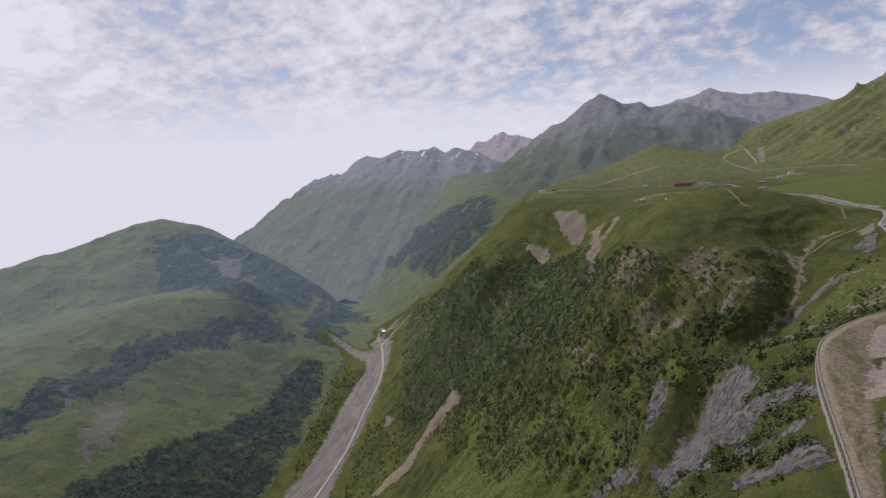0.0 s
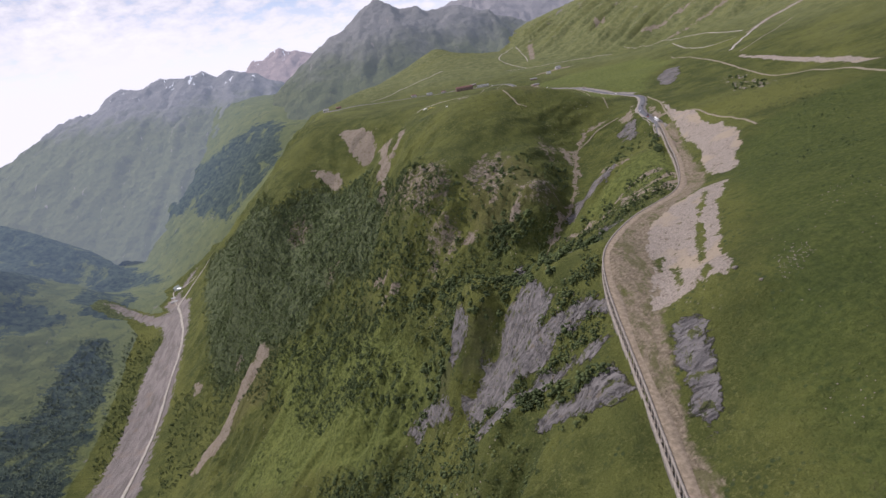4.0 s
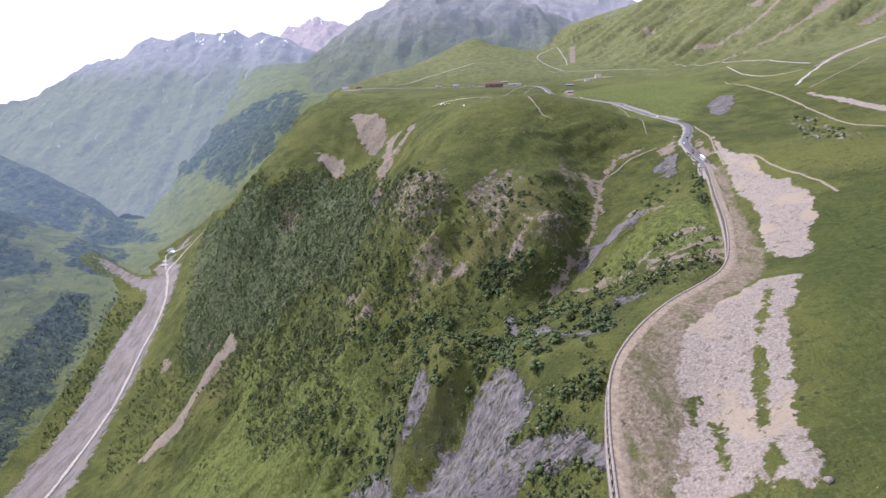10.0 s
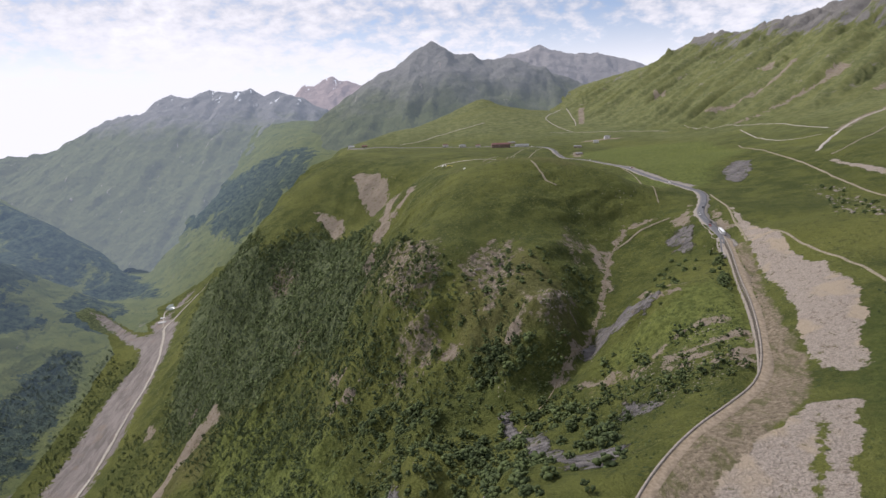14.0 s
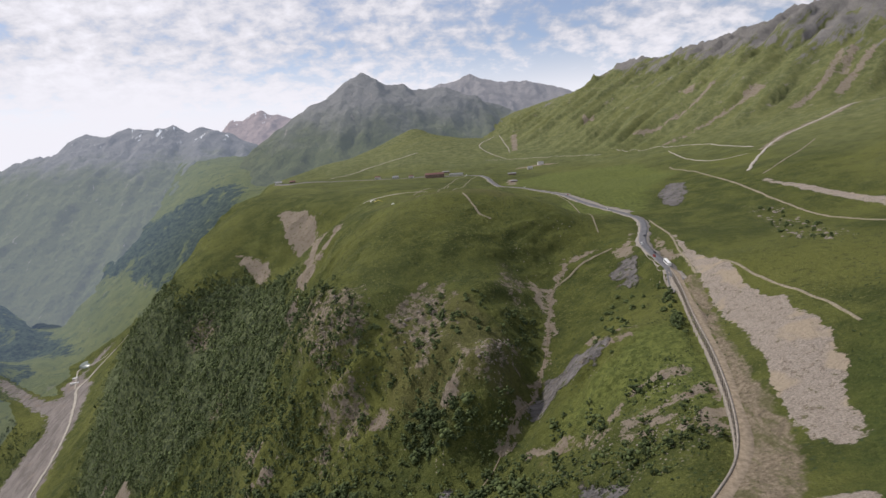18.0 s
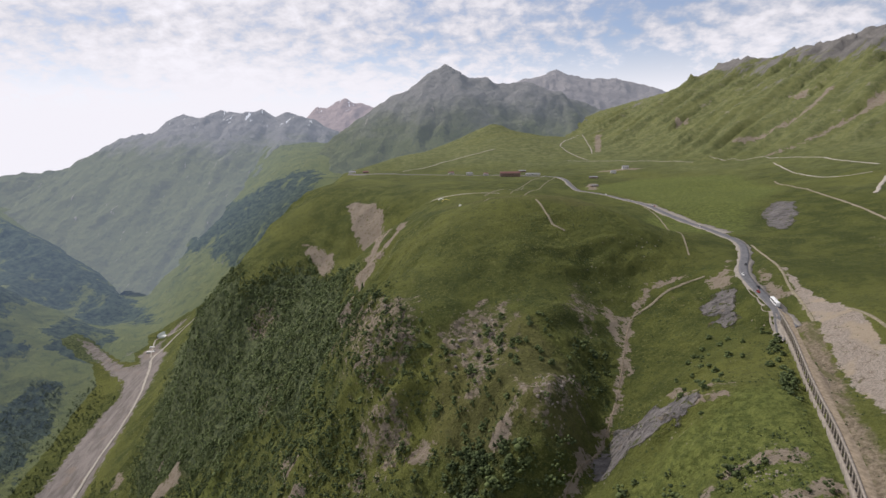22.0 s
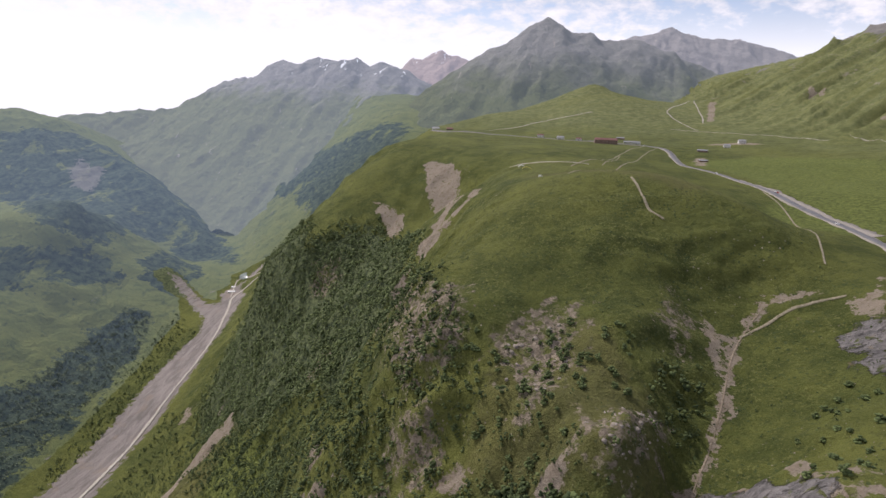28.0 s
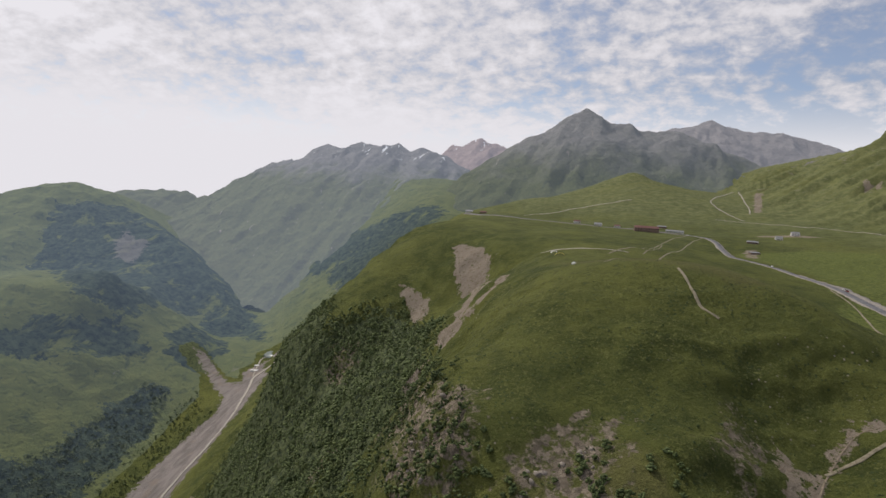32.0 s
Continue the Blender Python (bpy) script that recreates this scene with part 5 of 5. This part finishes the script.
# ---- village ----
def house(name, label, x, y, turn, length, depth, wall_h, roof_h, wall, roof, columns, storeys):
    home = tagged(new(name), label, "house", "houses of the hamlet")
    z = min(float(ground_z(x + a, y + b)) for a in (-8, 8) for b in (-6, 6))
    home.matrix_basis = Matrix.Translation((x, y, z)) @ Matrix.Rotation(radians(turn), 4, "Z")
    body = part("wall", one_box(-length / 2, -depth / 2, -1.5, length / 2, depth / 2, wall_h), wall, home)
    bm = bmesh.new()
    e = 0.7
    v = [bm.verts.new(c) for c in ((-length / 2 - e, -depth / 2 - e, wall_h), (length / 2 + e, -depth / 2 - e, wall_h), (length / 2 + e, depth / 2 + e, wall_h), (-length / 2 - e, depth / 2 + e, wall_h), (-length / 2 - e + 1.5, 0, wall_h + roof_h), (length / 2 + e - 1.5, 0, wall_h + roof_h))]
    for f in ((0, 1, 5, 4), (2, 3, 4, 5), (3, 0, 4), (1, 2, 5), (3, 2, 1, 0)):
        bm.faces.new([v[i] for i in f])
    top = part("roof", bm, roof, home)
    part("chimney", one_box(length * 0.2, 0.4, wall_h + roof_h * 0.5, length * 0.2 + 0.8, 1.2, wall_h + roof_h + 0.7, bevel=0.04), BROWN_WALL, top)
    for s in range(storeys):
        for c in range(columns):
            u = -length / 2 + (c + 0.5) * length / columns
            w = 1.0 + s * wall_h / storeys
            pane = part("window", one_box(u - 0.7, -depth / 2 - 0.08, w, u + 0.7, -depth / 2 + 0.05, w + 1.4), GLASS, body)
            part("sill", one_box(u - 0.85, -depth / 2 - 0.2, w - 0.15, u + 0.85, -depth / 2 + 0.02, w - 0.02), WHITE_WALL, pane)
    part("door", one_box(-0.6, -depth / 2 - 0.1, 0, 0.6, -depth / 2 + 0.05, 2.1), DARK_PAINT, body)
    return home


house("hotel", "long brown roadside hotel with rusty red roof", 37, 1372, 6, 46, 14, 8.0, 4.0, BROWN_WALL, RED_ROOF, 9, 2)
house("house", "low grey roadside building on the plateau", 92, 1405, 0, 34, 9, 3.6, 1.6, WHITE_WALL, GREY_ROOF, 6, 1)
house("house", "small white house beside the road", -60, 1420, 4, 16, 9, 4.0, 2.4, WHITE_WALL, GREY_ROOF, 3, 1)
house("house", "small white house beside the road", -105, 1428, 8, 14, 9, 4.0, 2.4, WHITE_WALL, RED_ROOF, 3, 1)
house("house", "white house at the cliff edge", -372, 1505, 12, 18, 10, 5.0, 2.8, WHITE_WALL, GREY_ROOF, 3, 1)
house("house", "brown house at the cliff edge", -330, 1480, 10, 15, 9, 4.0, 2.6, BROWN_WALL, RED_ROOF, 3, 1)
house("house", "small brown shed east of the junction", 214, 1290, -6, 18, 8, 3.4, 1.8, BROWN_WALL, GREY_ROOF, 3, 1)
house("house", "small white building east of the junction", 272, 1372, -4, 12, 8, 5.0, 2.4, WHITE_WALL, GREY_ROOF, 2, 1)
house("house", "white works hut beside the river bed", -1030, 1557, 20, 22, 9, 4.5, 2.0, WHITE_WALL, GREY_ROOF, 4, 1)
house("house", "white works hut beside the river bed", -1048, 1594, 20, 14, 8, 4.0, 2.0, WHITE_WALL, GREY_ROOF, 3, 1)

house("house", "low brown building among the roadside houses", 70, 1470, 3, 18, 8, 3.6, 2.0, BROWN_WALL, GREY_ROOF, 3, 1)
house("house", "small white house behind the road", -20, 1410, -4, 12, 8, 3.6, 2.2, WHITE_WALL, RED_ROOF, 2, 1)
house("house", "white building on the bare strip beyond the junction", 310, 1425, 0, 14, 9, 6.5, 2.4, WHITE_WALL, GREY_ROOF, 3, 2)
house("house", "brown kiosk on the gravel lot beside the road", 196, 1165, 12, 14, 9, 3.2, 1.4, BROWN_WALL, GREY_ROOF, 2, 1)


def canopy(x, y, turn, span, material, label):
    """A glider's canopy standing in an arc on the grass."""
    glider = tagged(new("paraglider"), label, "paraglider", "gliders on the launch meadow")
    glider.matrix_basis = Matrix.Translation((x, y, float(ground_z(x, y)))) @ Matrix.Rotation(radians(turn), 4, "Z")
    bm = bmesh.new()
    rows = []
    for k in range(19):
        a = math.pi * k / 18
        r = span / 2
        rows.append([bm.verts.new((r * math.cos(a), u, 0.05 + 0.62 * r * math.sin(a) + t)) for u, t in ((-1.1, 0.0), (-0.4, 0.45), (0.6, 0.35), (1.5, 0.0))])
    for p, q in zip(rows[:-1], rows[1:]):
        for j in range(3):
            bm.faces.new((p[j], q[j], q[j + 1], p[j + 1]))
    bmesh.ops.solidify(bm, geom=bm.faces[:], thickness=0.12)
    part("sail", bm, material, glider)
    for s in (-1, 1):
        bm = bmesh.new()
        bmesh.ops.create_cone(bm, segments=5, radius1=0.05, radius2=0.05, depth=span * 0.5, matrix=Matrix.Translation((s * span * 0.25, -2.0, span * 0.1)) @ Matrix.Rotation(s * 1.1, 4, "Y"))
        part("riser", bm, DARK_PAINT, glider)


canopy(-62, 800, 10, 11.0, YELLOW_CLOTH, "pale yellow glider canopy standing in an arc on grass")
canopy(-72, 826, 40, 8.0, CLOTH, "white glider canopy spread on the plateau grass")
canopy(-36, 690, 80, 6.0, CLOTH, "small white glider canopy on the plateau grass")


# ---- trees, bushes and stones ----
def icosahedron():
    bm = bmesh.new()
    bmesh.ops.create_icosphere(bm, subdivisions=1, radius=1.0)
    v, f = np.array([p.co[:] for p in bm.verts]), np.array([[p.index for p in q.verts] for q in bm.faces])
    bm.free()
    return v, f


ICO_V, ICO_F = icosahedron()


def clumped_crown(rng, clumps, wide, high, base):
    """A crown of small uneven leaf clumps round the limbs, with gaps and a ragged outline."""
    verts, faces, k = [], [], 0
    for i in range(clumps):
        a, h = rng.uniform(0, 2 * math.pi), (i + 0.5) / clumps
        reach = wide * math.sin(math.pi * min(0.18 + 0.76 * h, 0.97)) * rng.uniform(0.35, 0.95)
        c = np.array([reach * math.cos(a), reach * math.sin(a), base + high * h * rng.uniform(0.85, 1.1)])
        size = wide * rng.uniform(0.30, 0.52) * (1.15 - 0.45 * h)
        v = ICO_V * rng.uniform(0.6, 1.3, (len(ICO_V), 1)) * np.array([1, 1, rng.uniform(0.65, 1.0)]) * size + c
        verts.append(v)
        faces.append(ICO_F + k)
        k += len(v)
    return np.vstack(verts), np.vstack(faces)


def trunk(rng, radius, high, limbs=4):
    """A tapered trunk with limbs."""
    verts, faces, k = [], [], 0
    def limb(p, q, r0, r1):
        nonlocal k
        p, q = np.array(p), np.array(q)
        side = np.cross(q - p, (0.3, 0.9, 0.1)); side /= np.linalg.norm(side)
        other = np.cross(q - p, side); other /= np.linalg.norm(other)
        ring = [math.cos(a) * side + math.sin(a) * other for a in np.arange(5) * 2 * math.pi / 5]
        verts.append(np.array([p + r0 * c for c in ring] + [q + r1 * c for c in ring]))
        for j in range(5):
            a, b = k + j, k + (j + 1) % 5
            faces.extend([(a, b, b + 5), (a, b + 5, a + 5)])
        k += 10
    limb((0, 0, -0.6), (0.1, 0.05, high), radius, radius * 0.35)
    for i in range(limbs):
        a, z = rng.uniform(0, 6.28), high * rng.uniform(0.3, 0.8)
        limb((0, 0, z), (high * 0.4 * math.cos(a), high * 0.4 * math.sin(a), z + high * 0.45), radius * 0.45, radius * 0.12)
    return np.vstack(verts), np.array(faces)


def strewn(name, label, category, places, variants, sizes, material, seed, sink=0.3, tilt=0.0):
    """Many alike pieces, too many to count, joined into one."""
    rng = np.random.default_rng(seed)
    places = np.asarray(places, float)
    z = ground_z(places[:, 0], places[:, 1])
    pick = rng.integers(0, len(variants), len(places))
    verts, faces, k = [], [], 0
    for m, (v, f) in enumerate(variants):
        at = np.where(pick == m)[0]
        if not len(at):
            continue
        a = rng.uniform(0, 2 * math.pi, len(at))
        s = rng.uniform(*sizes, len(at)) * rng.choice([0.7, 1.0, 1.0, 1.35], len(at))
        c, t = np.cos(a)[:, None], np.sin(a)[:, None]
        x = (v[None, :, 0] * c - v[None, :, 1] * t) * s[:, None] + places[at, 0][:, None]
        y = (v[None, :, 0] * t + v[None, :, 1] * c) * s[:, None] + places[at, 1][:, None]
        w = v[None, :, 2] * s[:, None] * rng.uniform(0.8, 1.2, (len(at), 1)) + z[at][:, None] - sink
        verts.append(np.stack([x, y, w], -1).reshape(-1, 3))
        faces.append((f[None] + (np.arange(len(at)) * len(v))[:, None, None] + k).reshape(-1, 3))
        k += len(at) * len(v)
    return tagged(new(name, raw_mesh(name, np.vstack(verts), np.vstack(faces), material)), label, category, kind="stuff")


def places_in(area, number, seed, grain=0.0, level=0.0, margin=0.0):
    """Random places in an area; with grain, only where a field of clumps is dense."""
    rng = np.random.default_rng(seed)
    a = np.array(area, float)
    x, y = rng.uniform(a[:, 0].min() - margin, a[:, 0].max() + margin, number * 6), rng.uniform(a[:, 1].min() - margin, a[:, 1].max() + margin, number * 6)
    keep = inside(x, y, area) > rng.uniform(-margin, 0.1, len(x))
    if grain:
        keep &= rough(x, y, grain, seed + 50, 4, 0.6) + 0.35 * rng.uniform(-1, 1, len(x)) > level
    d, _, side = along(x, y, GALLERY_FRONT)
    keep &= (d > 4) & ~((side > 0) & (d < 45) & (y < 200))
    for bare in (QUARRY, SLIDE, SLIDE_PATCH, SLIDE_LOW, BED, WEST_SCREE, SHALE_SOUTH, SHALE_FOOT, SLUMP, GULLY_BARE, SHALE_MAIN, SHALE_WEST, STREAM_SHALE):
        keep &= inside(x, y, bare) < -1
    return np.column_stack([x, y])[keep][:number]


rng = np.random.default_rng(5)
NEAR_CROWNS = [clumped_crown(rng, 16, 1.0, 1.25, 0.15) for _ in range(5)]
TREE_CROWNS = [clumped_crown(rng, 6, 1.0, 1.7, 0.35) for _ in range(5)]
FAR_CROWNS = [clumped_crown(rng, 4, 1.0, 1.7, 0.3) for _ in range(5)]

SCRUB_HIGH = [(-198, 699), (-63, 423), (5, 361), (42, 333), (21, 293), (0, 250), (-60, 320), (-126, 394)]
SCRUB_MID = [(-300, 560), (-202, 520), (-126, 394), (-50, 311), (5, 290), (16, 119), (24, 79), (-10, 183), (-79, 250), (-98, 243), (-181, 305), (-281, 416)]
SCRUB_WEST = [(-525, 842), (-300, 560), (-281, 416), (-427, 631)]
STREAM_BUSH = [(71, 302), (99, 268), (132, 266), (116, 214), (86, 203), (57, 193), (16, 261), (3, 293)]
ROAD_BUSH = [(182, 410), (178, 363), (160, 305), (150, 318)]
LOW_BUSH = [(-240, 298), (-178, 268), (-76, 142), (-65, 74), (-140, 120), (-253, 287)]
FOOT_BUSH = [(-28, 44), (-1, -6), (1, -14), (-20, 10), (-40, 31), (-48, 47)]
HILL_BUSH = [(-74, 444), (-16, 427), (17, 451), (47, 438), (43, 403), (17, 359), (-50, 386), (-82, 410), (-104, 443)]
MEADOW_BUSH = [(-401, 667), (-263, 594), (-104, 410), (-68, 380), (5, 344), (-60, 340), (-224, 454)]
GULLY_BUSH = [(80, 470), (92, 440), (80, 400), (55, 350), (30, 310), (20, 330), (50, 380), (66, 440)]
NOSE_BUSH = [(-30, 125), (20, 80), (8, 20), (-30, 60), (-60, 70), (-90, 130), (-60, 150)]
FACE_MIX = [(-483, 697), (-398, 687), (-312, 705), (-221, 694), (-156, 614), (-77, 449), (-54, 410), (-71, 386), (-99, 371), (-230, 462), (-371, 548)]
BANK_BUSH = [(-803, 1005), (-580, 878), (-468, 675), (-606, 726), (-703, 662), (-756, 786)]
RIVER_BUSH = [(-963, 1313), (-962, 1179), (-925, 1006), (-881, 776), (-906, 776), (-996, 1006), (-1085, 1236), (-1114, 1407)]

strewn("forest", "dense dark green broadleaf forest on the steep rock face", "forest", np.vstack([places_in(FACE_WOOD, 5000, 1, 34, -0.24, 26), places_in(RIVER_FACE_WOOD, 1900, 63, 60, -0.2, 18)]), FAR_CROWNS, (1.6, 4.3), LEAF, 1)
strewn("forest_edge", "lighter broadleaf trees mixed into the forest", "forest", places_in(FACE_WOOD, 1800, 61, 48, -0.05, 34), FAR_CROWNS, (1.6, 3.6), LEAF_LIGHT, 61)
strewn("valley_forest", "dense forest on the far bank of the river, coloured pale as by haze", "forest", places_in(WEST_WOOD, 6500, 2, 0, 0, 6), FAR_CROWNS, (2.6, 4.2), LEAF_HAZED, 2)
strewn("scrub", "green bushes and small trees on the hillside", "bushes",
       np.vstack([places_in(SCRUB_HIGH, 620, 11, 26, 0.02, 4), places_in(SCRUB_MID, 1200, 12, 30, 0.02, 6), places_in(SCRUB_WEST, 700, 13, 40, 0.02, 8), places_in(MEADOW_BUSH, 800, 14, 30, 0.05, 6), places_in(FACE_MIX, 2300, 62, 30, -0.06, 20), places_in(GULLY_BUSH, 90, 15, 18, -0.1, 4)]),
       TREE_CROWNS, (0.9, 2.9), LEAF_DARK, 5)
strewn("stream_scrub", "thick bright green bushes along the stream bank", "bushes",
       np.vstack([places_in(STREAM_BUSH, 230, 16, 12, 0.08, 14), places_in([(-289, 315), (-238, 302), (-178, 248), (-163, 194), (-224, 202), (-265, 236)], 260, 84, 20, -0.1, 5), places_in([(-178, 252), (-105, 142), (-73, 72), (-68, 34), (-104, 96), (-163, 205)], 260, 85, 20, -0.05, 5), places_in([(-319, 487), (-228, 409), (-169, 366), (-142, 315), (-205, 336), (-273, 404)], 280, 86, 22, -0.1, 6), places_in(LOW_BUSH, 420, 17, 24, -0.1, 4), places_in(FOOT_BUSH, 130, 18, 14, -0.2, 2), places_in(NOSE_BUSH, 260, 19, 20, 0.05, 3), places_in(BANK_BUSH, 420, 20, 30, 0.0, 6), places_in(RIVER_BUSH, 700, 21, 40, -0.2, 6)]),
       TREE_CROWNS, (1.0, 2.9), LEAF_DARK, 6)

strewn("copse", "dark rounded broadleaf trees in dense copses on the lower slope", "trees",
       np.vstack([places_in([(-113, 298), (-60, 193), (-18, 288), (1, 112), (-29, 170), (-71, 183)], 170, 90, 16, -0.25, 5), places_in([(-3, 297), (37, 311), (59, 205), (33, 121), (9, 131)], 110, 91, 16, -0.25, 5), places_in([(-248, 398), (-194, 358), (-127, 282), (-88, 192), (-154, 282)], 120, 92, 16, -0.25, 5), places_in([(-130, 270), (-104, 267), (-80, 194), (-92, 184)], 70, 93, 16, -0.25, 5), places_in([(-184, 428), (-124, 379), (-64, 341), (-53, 310), (-119, 340)], 130, 94, 16, -0.25, 5), places_in([(-22, 354), (4, 347), (23, 331), (5, 326), (-17, 340)], 90, 95, 16, -0.25, 5)]), NEAR_CROWNS, (1.7, 3.4), LEAF_DARK, 21)
WIDE_SLOPE = [(-483, 697), (-312, 705), (-156, 614), (-60, 420), (40, 340), (20, 250), (10, 140), (-70, 160), (-110, 250), (-190, 300), (-281, 416), (-430, 620)]
strewn("thicket", "mixed light green thickets on the steep lower slopes", "bushes",
       np.vstack([places_in(WIDE_SLOPE, 2600, 81, 44, 0.0, 10), places_in(BANK_BUSH, 500, 82, 40, 0.0, 10), places_in([(-602, 840), (-508, 696), (-444, 568), (-331, 422), (-300, 330), (-484, 506), (-676, 699), (-707, 826)], 900, 87, 34, 0.04, 12), places_in([(-130, 250), (-60, 60), (-20, -20), (-90, -40), (-180, 120), (-220, 260)], 900, 83, 34, 0.0, 6)]), FAR_CROWNS, (0.9, 2.3), LEAF_LIGHT, 11)
LOW_CROWNS = [clumped_crown(rng, 2, 1.0, 0.7, 0.1) for _ in range(5)]
strewn("tussocks", "small dark green shrubs dotted over the pasture", "shrubs",
       np.vstack([places_in([(-60, 330), (120, 330), (200, 460), (160, 600), (20, 640), (-130, 600), (-160, 450)], 1300, 71, 40, 0.05), places_in(SCRUB_MID, 1200, 72, 26, -0.1), places_in(SCRUB_HIGH, 700, 73, 26, -0.1), places_in(NOSE_BUSH, 500, 74), places_in(STREAM_BUSH, 500, 75),
                  places_in([(70, 100), (130, 200), (190, 330), (170, 400), (120, 330), (60, 200), (20, 150)], 900, 76, 24, 0.0), places_in([(150, 0), (260, 200), (330, 420), (250, 400), (200, 250), (120, 80)], 700, 77, 40, 0.1), places_in(SCRUB_WEST, 900, 78, 40, -0.1)]),
       LOW_CROWNS, (0.5, 1.2), LEAF_DARK, 10, 0.15)


def bush(label, crown, size):
    v, f = NEAR_CROWNS[crown]
    plant = tagged(new("bush"), label, "bush", "bushes on the rocky hill")
    top = new("crown", raw_mesh("crown", v * size, f, LEAF_DARK))
    top.parent = plant
    v, f = trunk(np.random.default_rng(crown), 0.09 * size, 0.8 * size)
    stem = new("stem", raw_mesh("stem", v, f, BARK))
    stem.parent = plant
    return plant


def build_bushes():
    spots = np.vstack([places_in(HILL_BUSH, 120, 31, 22, -0.05, 6), places_in(ROAD_BUSH, 34, 32, 0, 0, 3), places_in(SCRUB_HIGH, 60, 33, 30, 0.1), places_in([(100, 300), (170, 390), (160, 430), (110, 400)], 26, 34), places_in(ROCK_FIELD, 20, 35)])
    kinds = [bush("round dark green bush on the rocky slope", k, s) for k, s in enumerate((1.7, 2.1, 2.5, 1.4, 1.9))]
    rng = np.random.default_rng(7)
    for i, (x, y) in enumerate(spots):
        plant = kinds[i] if i < 5 else copy_thing(kinds[i % 5], Matrix())
        plant.matrix_basis = Matrix.Translation((x, y, float(ground_z(x, y)) - 0.2)) @ Matrix.Rotation(rng.uniform(0, 6.28), 4, "Z") @ Matrix.Diagonal((*(rng.uniform(0.75, 1.3, 3)), 1))


build_bushes()


def blocks(rng):
    v = ICO_V * rng.uniform(0.55, 1.25, (len(ICO_V), 1)) * np.array([1.0, rng.uniform(0.6, 1.0), rng.uniform(0.45, 0.9)])
    return v, ICO_F


rng = np.random.default_rng(9)
STONES = [blocks(rng) for _ in range(8)]
strewn("boulders", "grey-brown boulders and outcrops on the hill face", "boulders", np.vstack([places_in(ROCKS_HIGH, 60, 41, 9, 0.05, 3), places_in(ROCKS_LOW, 60, 42, 9, 0.05, 3), places_in(CLIFFS, 25, 43, 12, 0.0, 6), places_in(ROCK_FIELD, 130, 44, 14, 0.0, 4), places_in(GULLY_BARE, 24, 45)]), STONES, (0.5, 2.2), STONE, 8, 0.45)
strewn("pale_stones", "small pale stones lying in the pasture", "stones", np.vstack([places_in([(60, -10), (150, 60), (170, -20), (60, -110), (30, -80)], 260, 46, 20, 0.05), places_in([(68, -30), (76, -8), (92, -2), (90, -16)], 130, 50), places_in(STREAM_BUSH, 120, 47), places_in([(100, 300), (170, 400), (150, 440), (90, 340)], 90, 48)]), STONES, (0.14, 0.42), STONE, 9, 0.03)


def lone_stone(x, y, size, label):
    v, f = STONES[3]
    ob = new("boulder", raw_mesh("boulder", v * size, f, STONE))
    ob.location = (x, y, float(ground_z(x, y)) + 0.2 * size)
    tagged(ob, label, "boulder")


lone_stone(61, -5, 1.6, "large pale boulder lying on the pasture")
lone_stone(63, -22, 1.1, "pale boulder lying on the pasture")
